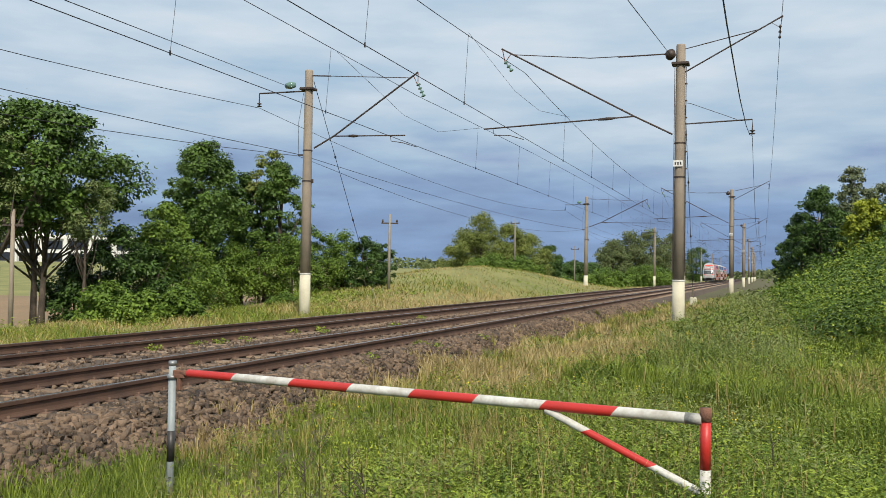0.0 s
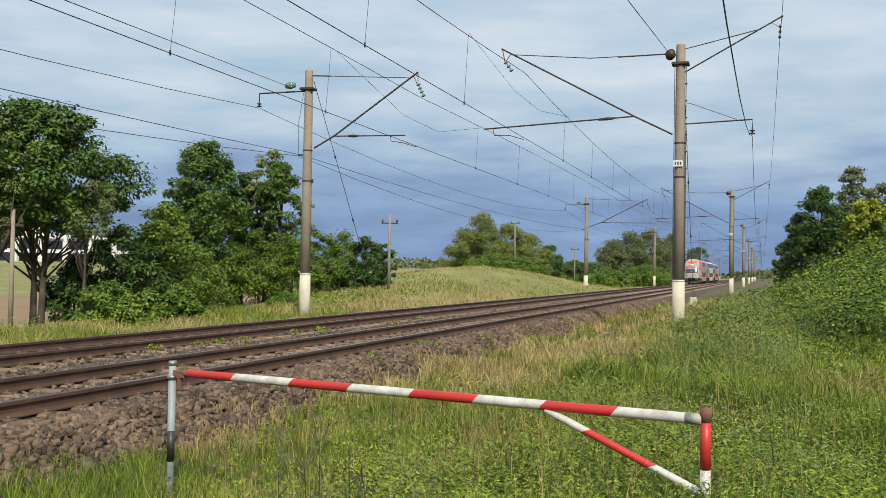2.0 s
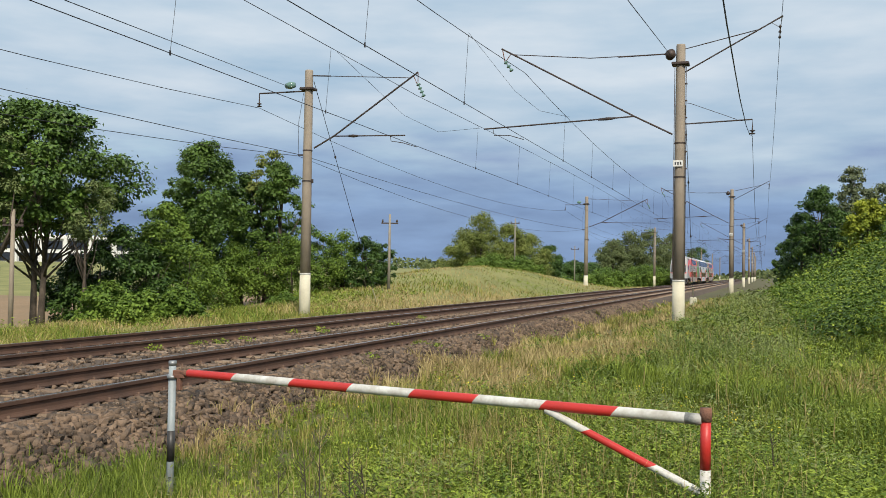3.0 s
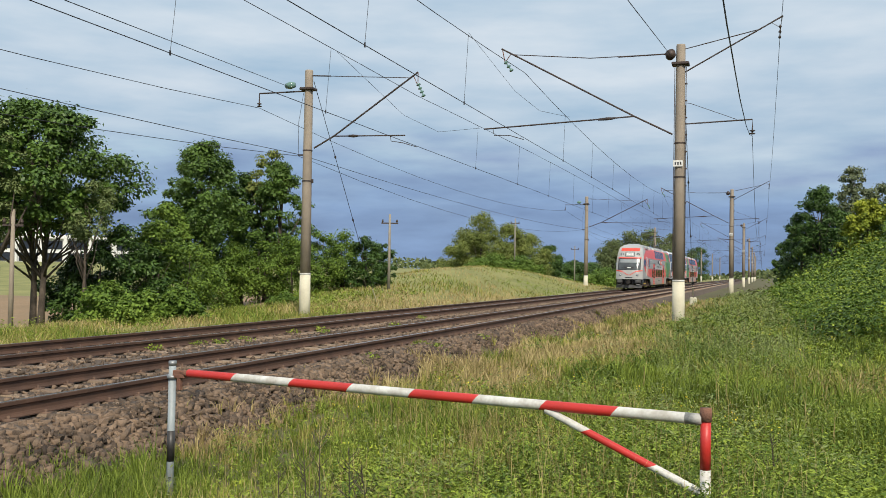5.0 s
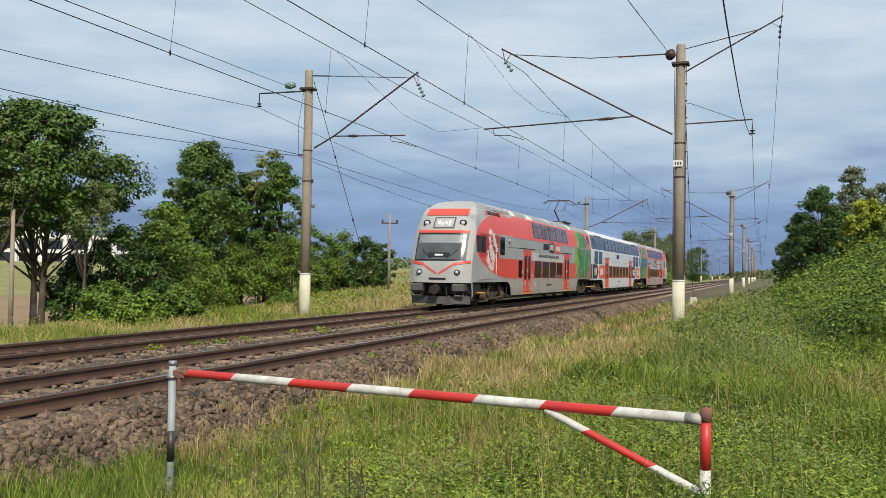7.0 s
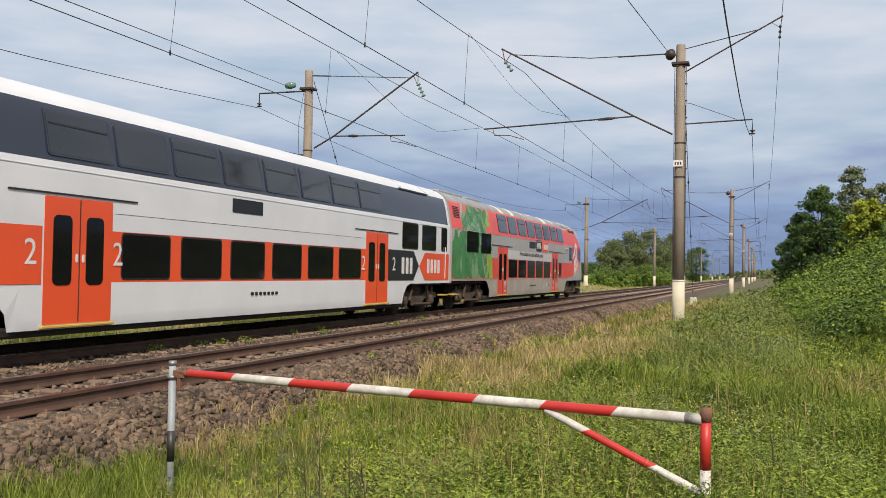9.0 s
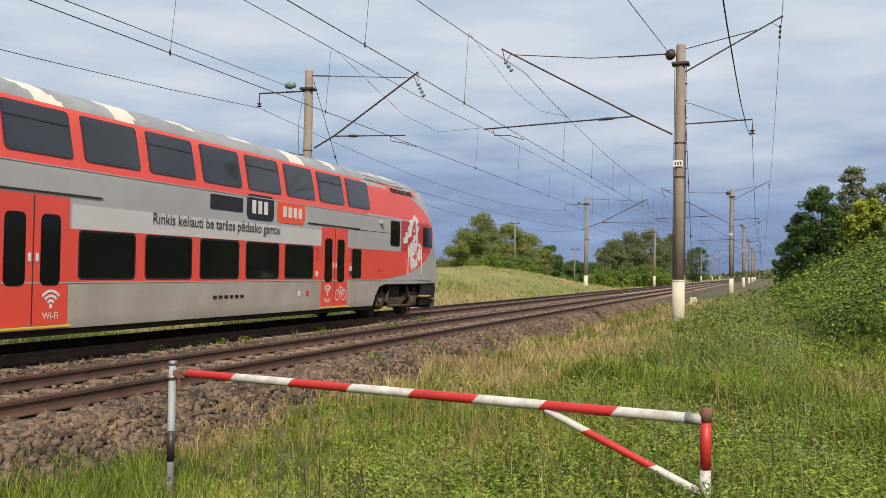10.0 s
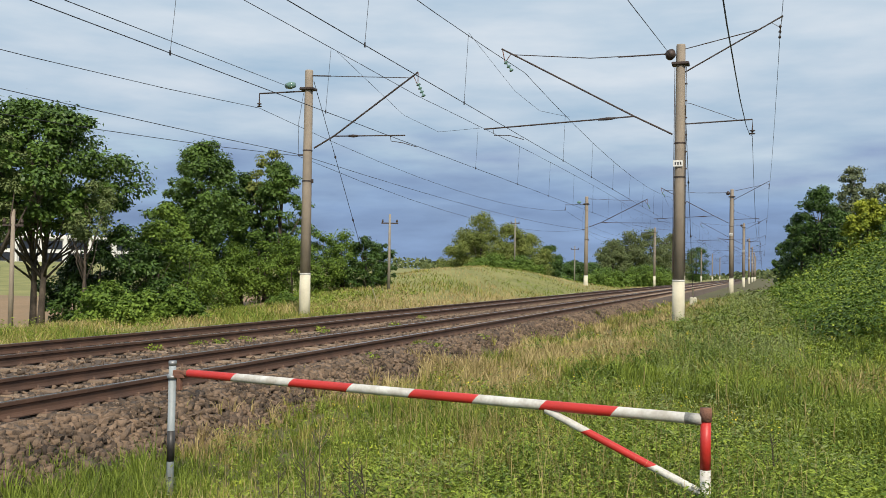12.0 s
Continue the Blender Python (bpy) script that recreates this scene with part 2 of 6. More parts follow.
def clips(name, ax, ys, parent):
    """Rail fastenings: a shoulder plate and a bolt on each side of each rail."""
    V, F = [], []
    cube = np.array([[a, b, c] for a in (-1, 1) for b in (-1, 1) for c in (0, 1)], float)
    quads = np.array([[0, 1, 3, 2], [4, 6, 7, 5], [0, 4, 5, 1], [2, 3, 7, 6], [1, 5, 7, 3]])
    for y in ys:
        for rx in (ax - GAUGE / 2, ax + GAUGE / 2):
            for s in (-1, 1):
                for (dx, hx, hy, z0, hz) in ((0.115, 0.045, 0.06, -0.19, 0.022), (0.10, 0.016, 0.016, -0.17, 0.032)):
                    F.append(quads + 8 * len(V))
                    V.append(cube * (hx, hy, hz) + (rx + s * dx, y + rng.normal(0, 0.008), z0))
    tagged(raw(name, np.concatenate(V), np.concatenate(F), M_CLIP, parent), kind="stuff")


def track(ax, label):
    t = thing("railway_track", label, "track", group="double track")
    for s in (-1, 1):
        r = part("rail", rail_mesh(ax + s * GAUGE / 2, -60, 700), M_RAIL, t, "rust-brown rail with a polished head")
        r.data.materials.append(M_RAILTOP)
    step = 0.545
    ys = [3 + step * k for k in range(140)]
    for y in ys:
        ob = link("sleeper", SLEEPER, None, t)
        ob.matrix_basis = pose(ax + random.gauss(0, 0.012), y, random.gauss(0, 0.005), 0, 0, random.gauss(0, 0.4))
    V, F = [], []
    base = np.array([v.co for v in SLEEPER.vertices])
    polys = [list(p.vertices) for p in SLEEPER.polygons]
    n = 0
    for y in list(np.arange(-30, 3, step)) + [ys[-1] + step * k for k in range(1, 260)]:
        V.append(base + (ax, y, 0))
        F += [[i + n for i in q] for q in polys]
        n += len(base)
    tagged(raw("sleeper_row", np.concatenate(V), np.array(F), M_SLEEPER, t), kind="stuff")
    clips("rail_fastening", ax, ys, t)


track(AX_FAR, "rusty steel railway track on concrete sleepers beyond the first track")
track(AX_NEAR, "rusty steel railway track on concrete sleepers beside the meadow")


# a rough eight-cornered chip, split into triangles
STONE_V = np.array([[a, b, c] for a in (-0.8, 0.8) for b in (-0.8, 0.8) for c in (-0.7, 0.7)], float)
STONE_F = np.array([q for f in ([0, 1, 3, 2], [4, 6, 7, 5], [0, 4, 5, 1], [2, 3, 7, 6], [1, 5, 7, 3], [0, 2, 6, 4]) for q in (f[:3], [f[0], f[2], f[3]])])


def stones(name, n, xr, yr, size, dens, label):
    """Loose crushed stones lying on the bed, thickest where dens says."""
    bv, bf = STONE_V, STONE_F
    x = rng.uniform(*xr, n)
    y = yr[0] + (yr[1] - yr[0]) * rng.uniform(0, 1, n) ** 1.6
    s = rng.uniform(0.55, 1.25, n) * size
    keep = rng.uniform(0, 1, n) < dens(x, y)
    x, y, s = x[keep], y[keep], s[keep]
    m = len(x)
    sc = rng.uniform(0.45, 1.35, (m, 1, 3)) * s[:, None, None]
    jit = rng.uniform(0.3, 1.4, (m, len(bv), 3))
    ang = rng.uniform(0, 6.28, m)
    P = bv[None] * jit * sc
    c, sn = np.cos(ang)[:, None], np.sin(ang)[:, None]
    tilt = rng.uniform(-0.6, 0.6, m)[:, None]
    P = np.stack([P[..., 0] * c - P[..., 1] * sn, P[..., 0] * sn + P[..., 1] * c, P[..., 2] + P[..., 0] * tilt], -1)
    z = ground_z(x, y) + s * 0.25
    P += np.stack([x, y, z], -1)[:, None, :]
    F = (bf[None] + (np.arange(m) * len(bv))[:, None, None]).reshape(-1, 3)
    tagged(raw(name, P.reshape(-1, 3), F, M_STONE), label, "ballast", kind="stuff")


def bare_of_rails(x, y):
    d = np.minimum.reduce([np.abs(x - ax - s * GAUGE / 2) for ax in (AX_FAR, AX_NEAR) for s in (-1, 1)])
    return (d > 0.1).astype(float)


stones("ballast_stones", 23000, (-7.25, -6.15), (3.5, 60), 0.056, lambda x, y: bare_of_rails(x, y) * (1 - 0.85 * sstep(-6.55, -6.2, x)), "brown crushed stone on the ballast shoulder beside the rails")
stones("ballast_stones", 19000, (-14.6, -7.2), (4, 70), 0.042, lambda x, y: bare_of_rails(x, y) * 0.9, "brown crushed stone between the sleepers of both tracks")



def loose_stones():
    """Stones of the shoulder that lie on top, one by one."""
    r = random.Random(17)
    kinds = []
    for k in range(6):
        V = STONE_V * np.array([[r.uniform(0.35, 1.4) for _ in range(3)] for _ in range(8)]) * (1.2, 0.85, 0.7)
        me = bpy.data.meshes.new("stone")
        me.from_pydata(V.tolist(), [], STONE_F.tolist())
        me.materials.append(M_STONE_ONE)
        kinds.append(me)
    bed = bpy.data.objects["ground"]
    for k in range(300):
        x, y = r.uniform(-7.0, -6.25), 6.0 + 16 * r.random() ** 1.5
        s = r.uniform(0.035, 0.062)
        ob = link("stone", kinds[k % 6], None, bed)
        ob.matrix_basis = pose(x, y, float(ground_z(x, y)) + 0.035, r.uniform(-25, 25), r.uniform(-25, 25), r.uniform(0, 360)) @ Matrix.Scale(s, 4)


loose_stones()

# ---- overhead line masts ----
MAST_L, MAST_R = -16.95, -2.80


def insulator(parent, top, bottom, n=4, r=0.085, colour=None):
    top, bottom = Vector(top), Vector(bottom)
    bm = bmesh.new()
    pts, rad = [], []
    for k in range(n):
        for f, q in ((0.0, 0.3), (0.25, 1.0), (0.45, 0.95), (0.6, 0.3)):
            pts.append(top.lerp(bottom, (k + f) / n))
            rad.append(r * q)
    btube(bm, pts, rad, 12)
    return part("insulator", bm, colour or M_GLASSINS, parent, "stack of ribbed glass insulator discs", smooth=True)


def mast_body(t, height, base=-0.7):
    bm = bmesh.new()
    h = height
    btube(bm, [(0, 0, 1.3), (0, 0, h * 0.5), (0, 0, h - 0.05), (0, 0, h)], [0.205, 0.185, 0.158, 0.148], 24)
    part("shaft", bm, M_CONC, t, "tapered grey-brown concrete shaft", True)
    part("foot_band", tube([(0, 0, base), (0, 0, 1.297)], [0.226, 0.209], 24), M_WHITEWASH, t, "whitewashed lower end of the mast", True)
    part("edge_stripe", tube([(0, 0, 1.25), (0, 0, 1.31)], [0.2125, 0.212], 24), M_WHITE, t, "", True)
    for z in (4.9, 6.1, h - 0.75):
        rr = 0.205 - 0.047 * (z - 1.3) / (h - 1.3) + 0.012
        part("strap", tube([(0, 0, z), (0, 0, z + 0.05)], [rr, rr], 20), M_STEEL, t)


def mast_left(y, reach=1.0):
    """Cantilever towards +x over the far track, feeder bracket towards -x."""
    t = thing("overhead_line_mast", "round concrete mast with whitewashed foot and one steel cantilever", "mast", (MAST_L, y, 0), "masts on the far side")
    mast_body(t, 9.30)
    part("cantilever", tube([(0.28, 0, 6.22), (1.15 * reach, 0, 6.68), (4.58 * reach, 0, 8.98)], 0.033, 8), M_STEEL, t)
    part("tie_rod", tube([(0.1, 0, 9.08), (4.25 * reach, 0, 8.78)], 0.014, 6), M_STEEL, t)
    part("tie_coupling", tube([(0.1, 0, 9.08), (0.95, 0, 9.02)], 0.026, 6), M_STEEL, t)
    part("registration_arm", tube([(1.15 * reach, 0, 6.66), (4.10 * reach + 4.4 * (reach - 1), 0, 6.60)], 0.026, 8), M_STEEL, t)
    part("arm_insulator", tube([(1.75, 0, 6.65), (1.95, 0, 6.645), (2.15, 0, 6.64)], [0.04, 0.065, 0.04], 8), M_STEEL, t)
    part("steady_arm", tube([(x * reach, 0, z) for x, z in ((3.5, 6.58), (3.52, 6.40), (4.0, 6.32), (4.56, 6.15))], 0.014, 6), M_STEEL, t)
    insulator(t, (4.58 * reach, 0, 8.55), (4.58 * reach + 0.28, 0.0, 7.98), 4)
    bm = bmesh.new()
    btube(bm, [(4.40 * reach, 0, 8.85), (4.58 * reach, 0, 8.45)], 0.016, 6)
    btube(bm, [(4.58 * reach, 0, 8.98), (4.58 * reach, 0, 8.45)], 0.016, 6)
    part("hanger", bm, M_RUST, t)
    part("feeder_bracket", tube([(-0.1, 0, 8.48), (-2.2, 0, 8.48), (-2.2, 0, 8.05)], 0.03, 8), M_STEEL, t)
    insulator(t, (-2.2, 0, 8.10), (-2.2, 0, 7.9), 2, 0.1, M_STEEL)
    part("mast_collar", box(-0.30, 0.26, -0.24, 0.24, 8.50, 8.60, 0.02), M_STEEL, t)
    bm = bmesh.new()
    btube(bm, [(-0.55, -0.12, 8.72), (-0.75, -0.12, 8.72), (-0.95, -0.12, 8.70)], [0.10, 0.15, 0.10], 12)
    part("weight_insulator", bm, M_GLASSINS, t, "bulky green-grey glass insulator", True)
    part("side_bracket", box(-0.42, -0.1, -0.03, 0.03, 5.93, 5.99), M_STEEL, t)
    part("earth_lead", tube([(-0.17, -0.1, 8.4), (-0.36, -0.12, 7.2), (-0.34, -0.12, 6.0)], 0.008, 4), M_WIRE, t)
    part("clamp", box(0.19, 0.26, -0.05, 0.05, 4.85, 5.0, 0.01), M_STEEL, t)
    return t


def mast_right(y, plate=True):
    """Cantilever towards -x over the near track, two brackets towards +x."""
    t = thing("overhead_line_mast", "round concrete mast with whitewashed foot and brackets both sides", "mast", (MAST_R, y, 0), "masts on the meadow side")
    mast_body(t, 9.62)
    part("cantilever", tube([(-0.26, 0, 6.45), (-1.6, 0, 7.14), (-6.56, 0, 9.88)], 0.033, 8), M_STEEL, t)
    part("tie_rod", tube([(-0.2, 0, 9.32), (-3.2, 0, 9.33), (-6.1, 0, 9.63)], 0.016, 6), M_STEEL, t)
    part("tie_coupling", tube([(-0.45, 0, 9.32), (-2.2, 0, 9.31)], 0.024, 6), M_STEEL, t)
    part("registration_arm", tube([(-1.6, 0, 7.14), (-7.2, 0, 6.87)], 0.028, 8), M_STEEL, t)
    part("arm_insulator", tube([(-2.3, 0, 7.10), (-2.6, 0, 7.085), (-2.9, 0, 7.07)], [0.04, 0.06, 0.04], 8), M_STEEL, t)
    part("steady_arm", tube([(-6.85, 0, 6.85), (-6.8, 0, 6.62), (-6.2, 0, 6.60), (-5.66, 0, 6.43)], 0.014, 6), M_STEEL, t)
    insulator(t, (-6.42, 0, 9.4), (-6.1, 0, 8.95), 3)
    bm = bmesh.new()
    btube(bm, [(-6.2, 0, 9.66), (-6.42, 0, 9.35)], 0.016, 6)
    btube(bm, [(-6.53, 0, 9.85), (-6.42, 0, 9.35)], 0.02, 6)
    part("hanger", bm, M_RUST, t)
    part("upper_bracket", tube([(0.15, 0, 8.64), (3.39, 0, 10.40)], 0.026, 8), M_STEEL, t)
    part("upper_tie", tube([(0.1, 0, 9.45), (2.6, 0, 9.98)], 0.017, 6), M_STEEL, t)
    insulator(t, (3.30, 0, 10.1), (3.28, 0, 9.55), 3, 0.05, M_STEEL)
    bm = bmesh.new()
    btube(bm, [(3.0, 0, 10.2), (3.30, 0, 10.0)], 0.012, 6)
    btube(bm, [(3.38, 0, 10.4), (3.30, 0, 10.0)], 0.012, 6)
    part("hanger", bm, M_GALV, t)
    part("lower_bracket", tube([(0.15, 0, 6.80), (2.42, 0, 6.88), (2.42, 0, 6.5)], 0.026, 8), M_STEEL, t)
    part("lower_tie", tube([(0.12, 0, 7.55), (0.35, 0, 7.52), (1.9, 0, 6.9)], 0.009, 6), M_STEEL, t)
    insulator(t, (2.42, 0, 6.52), (2.42, 0, 6.32), 2, 0.1, M_STEEL)
    part("mast_collar", box(-0.30, 0.30, -0.24, 0.24, 8.88, 8.98, 0.02), M_STEEL, t)
    bm = bmesh.new()
    btube(bm, [(-0.28, -0.3, 9.32), (-0.34, -0.16, 9.26), (-0.38, 0.0, 9.22)], [0.12, 0.19, 0.15], 14)
    part("weight_insulator", bm, M_STEEL, t, "black bulky strain insulator", True)
    for dx in (-0.19, 0.2):
        part("cable_duct", tube([(dx, -0.1, 8.8), (dx * 1.02, -0.11, 6.6), (dx * 1.08, -0.12, 1.6)], 0.014, 6), M_STEEL, t)
    for k in range(8):
        part("step_peg", box(0.15, 0.24, -0.02, 0.02, 4.0 + k * 0.6, 4.05 + k * 0.6), M_STEEL, t)
    if plate:
        pl = part("number_plate", box(-0.21, 0.12, -0.235, -0.215, 5.28, 5.50, 0.004), M_PLATE, t, "small white number plate with dark marks")
        for k in range(3):
            part("dark_bar", box(-0.155 + k * 0.09, -0.105 + k * 0.09, -0.238, -0.234, 5.34, 5.44), M_BLACK, pl)
    return t


YL = [-29.0, 32.79, 94.0, 157.0, 219.0, 281.0, 343.0, 405.0]
YR = [-25.0, 33.68, 91.5, 150.0, 210.0, 270.0, 330.0, 390.0]
for y in YL:
    mast_left(y, 1.32 if y == 94.0 else 1.0)
for y in YR:
    mast_right(y)


def overhead(ax, ys, zc, zm, sag, label):
    """Contact wire with stagger, sagging messenger and its droppers."""
    t = thing("overhead_line", label, "overhead line")
    for y0, y1 in zip(ys, ys[1:]):
        pts = [(ax, y0, zm), *[(ax, y0 + (y1 - y0) * k / 12, zm - sag * 4 * (k / 12) * (1 - k / 12)) for k in range(1, 12)], (ax, y1, zm)]
        part("messenger_wire", tube(pts, 0.011, 5), M_WIRE, t)
        part("contact_wire", tube([(ax, y0, zc), (ax, y1, zc)], 0.011, 5), M_WIRE, t)
        if 0 < y1 < 230:
            part("stitch_wire", tube([(ax, y1 - 7, zm - 0.3 * sag), (ax, y1 - 1.4, zm - 0.95), (ax, y1 + 2.5, zm - 1.0), (ax, y1 + 8.5, zm - 0.35 * sag)], 0.007, 4), M_WIRE, t)
        if y1 < 230:
            for k in range(1, 8):
                f = k / 8
                part("dropper", tube([(ax, y0 + (y1 - y0) * f, zc), (ax + 0.02, y0 + (y1 - y0) * f + 0.25, zm - sag * 4 * f * (1 - f))], 0.006, 4), M_WIRE, t)
                part("clip", tube([(ax, y0 + (y1 - y0) * f, zc - 0.05), (ax, y0 + (y1 - y0) * f, zc + 0.06)], 0.022, 5), M_WIRE, t)


overhead(AX_FAR, YL, 6.18, 8.08, -0.2, "thin dark contact and messenger wires above the far track")
overhead(AX_NEAR, YR, 6.50, 8.93, 0.8, "thin dark contact and messenger wires above the near track")


def line_wire(x, ys, z, sag, r, label):
    t = thing("feeder_wire", label, "wire")
    for y0, y1 in zip(ys, ys[1:]):
        part("span", tube([(x, y0 + (y1 - y0) * k / 10, z - sag * 4 * (k / 10) * (1 - k / 10)) for k in range(11)], r, 5), M_WIRE, t)


line_wire(MAST_L - 2.2, YL, 7.9, 1.1, 0.011, "thin dark feeder wire slung from mast to mast")
line_wire(MAST_L - 0.3, YL, 5.97, 0.42, 0.011, "thin dark signal cable slung from mast to mast")
line_wire(MAST_L - 0.42, YL, 5.93, 1.15, 0.010, "thin dark lower signal cable slung from mast to mast")
line_wire(MAST_R + 2.42, YR, 6.32, 2.28, 0.0085, "thick black supply cable slung from mast to mast")
line_wire(MAST_R + 3.28, YR, 9.5, 0.7, 0.009, "thin dark wire high on the outer brackets")


def guy(a, b, label, half=0.5):
    a, b = Vector(a), Vector(b)
    t = thing("guy_wire", label, "wire")
    part("cable", tube([a, b], 0.013, 5), M_WIRE, t)
    for f in (0.28, 0.55):
        part("insulator_knot", tube([a.lerp(b, f - 0.006), a.lerp(b, f), a.lerp(b, f + 0.006)], [0.02, 0.05, 0.02], 8), M_STEEL, t)
    part("turnbuckle", tube([a.lerp(b, 0.90), a.lerp(b, 0.97)], 0.035, 8), M_WHITEWASH, t, "white-painted tensioner")
    part("anchor_block", box(b.x - half, b.x + half, b.y - 0.25, b.y + 0.25, b.z - 0.5, b.z + 0.10, 0.06), M_WHITEWASH, t, "whitewashed concrete anchor block")


guy((MAST_L + 0.15, 32.9, 8.9), (-18.8, 44.5, -0.42), "dark guy wire from the mast to a whitewashed ground anchor")
guy((MAST_R + 0.15, 33.9, 7.5), (-3.98, 58.5, 0.05), "dark guy wire from the mast to a white ground anchor", 0.2)

for a, b, lab in (((MAST_L - 0.9, 32.67, 8.70), (-11.6, 11.2, 6.1), "anchored dark wire running to the glass insulator on the mast"), ((MAST_R - 0.36, 33.4, 9.25), (-2.3, 9.5, 5.6), "anchored dark wire running to the strain insulator on the mast")):
    part("wire", tube([a, b], 0.010, 5), M_WIRE, thing("anchor_wire", lab, "wire"))

# ---- the barrier in front ----


def pipe_run(a, b, r, n_bands, colours, parent, name, slant=0.03):
    """A striped pipe: bands of paint butted end to end."""
    a, b = Vector(a), Vector(b)
    cuts = n_bands if isinstance(n_bands, list) else [k / n_bands for k in range(n_bands + 1)]
    for k in range(len(cuts) - 1):
        d = (b - a).normalized()
        side = d.cross(Vector((0, 0, 1))).normalized()
        up = side.cross(d)
        bm = bmesh.new()
        rings = []
        for c, sl in ((cuts[k], slant if k else 0.0), (cuts[k + 1], slant if k < len(cuts) - 2 else 0.0)):
            p = a.lerp(b, c)
            rings.append([bm.verts.new(p + (side * math.cos(q) + up * math.sin(q)) * r + d * (sl * math.sin(q))) for q in (2 * math.pi * j / 40 for j in range(40))])
        for j in range(40):
            bm.faces.new((rings[0][j], rings[0][(j + 1) % 40], rings[1][(j + 1) % 40], rings[1][j]))
        bm.faces.new(rings[0][::-1])
        bm.faces.new(rings[1])
        part(name, bm, colours[k % len(colours)], parent, "", False)


def barrier():
    t = thing("barrier", "red and white striped steel pipe barrier standing in the grass", "barrier")
    L, R = Vector(BAR_L), Vector(BAR_R)
    # grey end post with a catch for the bar
    post = L + Vector((-0.02, 0.0, 0))
    part("end_post", tube([(post.x, post.y, -0.9), (post.x, post.y, L.z + 0.09)], 0.033, 18), M_GREYPOST, t, "thin grey steel post", True)
    part("post_cap", tube([(post.x, post.y, L.z + 0.06), (post.x, post.y, L.z + 0.10)], 0.036, 18), M_GALV, t, "", True)
    part("black_band", tube([(post.x, post.y, L.z - 0.80), (post.x, post.y, L.z - 0.525)], 0.0345, 18), M_BLACK, t, "black painted band on the grey post", True)
    part("catch_ring", tube([(post.x, post.y, L.z - 0.06), (post.x, post.y, L.z - 0.03)], 0.048, 18), M_GALV, t, "", True)
    d = (R - L).normalized()
    part("catch", box(-0.01, 0.14, -0.025, 0.025, -0.05, 0.02, 0.006), M_RUST, t).matrix_basis = Matrix.Translation(L) @ pose(0, 0, 0, 0, 0, math.degrees(math.atan2(d.y, d.x)))
    part("latch", box(0.05, 0.09, -0.02, 0.02, -0.16, 0.0, 0.006), M_RUST, t).matrix_basis = Matrix.Translation(L) @ pose(0, 0, 0, 0, 0, math.degrees(math.atan2(d.y, d.x)))
    a = L.lerp(R, 0.035)
    pipe_run(a, R - d * 0.06, 0.036, BAR_CUTS, [M_RED, M_WHITE], t, "bar_section")
    part("bar_tip", tube([L.lerp(R, 0.02), L.lerp(R, 0.037)], [0.026, 0.032], 18), M_RUST, t, "", True)
    part("bar_end", tube([R - d * 0.13, R - d * 0.02], 0.0368, 18), M_SLEEVE, t, "", True)
    # pivot post
    part("pivot_post_top", tube([(R.x, R.y, R.z - 0.32), (R.x, R.y, R.z + 0.0)], 0.034, 18), M_RED, t, "red upper part of the pivot post", True)
    part("pivot_post", tube([(R.x, R.y, -0.9), (R.x, R.y, R.z - 0.32)], 0.034, 18), M_WHITE, t, "white lower part of the pivot post", True)
    part("pivot_cap", tube([(R.x, R.y, R.z - 0.01), (R.x, R.y, R.z + 0.075)], [0.040, 0.037], 18), M_RUST, t, "rusted steel pivot sleeve", True)
    # strut
    s0, s1 = L.lerp(R, 0.765) - Vector((0, 0, 0.03)), Vector((R.x, R.y, R.z - 0.47)) - d * 0.03
    pipe_run(s0, s1, 0.026, [0, 0.27, 0.70, 1.0], [M_WHITE, M_RED, M_WHITE], t, "strut_section")


BAR_L, BAR_R = (-5.01, 7.19, 0.525), (-0.34, 6.25, 0.545)
BAR_CUTS = [(f - 0.035) / 0.952 for f in (0.038, 0.151, 0.284, 0.409, 0.531, 0.6475, 0.760, 0.871, 0.986)]
barrier()

# ---- the train: three double-deck cars on the far track ----
M_GREY = mat("train_grey", (0.40, 0.405, 0.40), 0.38, second=(0.32, 0.32, 0.305), scale=0.9, mixed=0.6, bump=0.03, fine=30)
M_RED_T = mat("train_red", (0.76, 0.078, 0.050), 0.36, second=(0.66, 0.070, 0.046), scale=0.8, mixed=0.6, bump=0.03, fine=30)
M_ORANGE = mat("train_orange_red", (0.80, 0.090, 0.022), 0.36, second=(0.72, 0.085, 0.025), scale=0.9, mixed=0.6, bump=0.03, fine=30)
M_WHITE_T = mat("train_white", (0.70, 0.72, 0.74), 0.34, second=(0.60, 0.62, 0.63), scale=0.8, mixed=0.6, bump=0.03, fine=30)
M_BAND = mat("train_dark_blue", (0.028, 0.036, 0.06), 0.25, second=(0.022, 0.028, 0.045), scale=1.0, mixed=0.6)
M_ROOF = mat("train_roof_grey", (0.31, 0.33, 0.335), 0.6, second=(0.22, 0.235, 0.24), scale=1.6, mixed=0.4, fine=20)
M_FLAKE = mat("peeled_roof_paint", (0.72, 0.68, 0.56), 0.7, second=(0.60, 0.57, 0.47), scale=3, fine=20)
M_GLASS = mat("dark_window_glass", (0.006, 0.0065, 0.007), 0.06, second=(0.010, 0.0105, 0.011), scale=0.7, mixed=0.7, spec=0.18)
M_GLASS_UP = mat("grey_window_glass", (0.026, 0.031, 0.040), 0.08, second=(0.014, 0.017, 0.022), scale=0.6, mixed=0.7, spec=0.6)
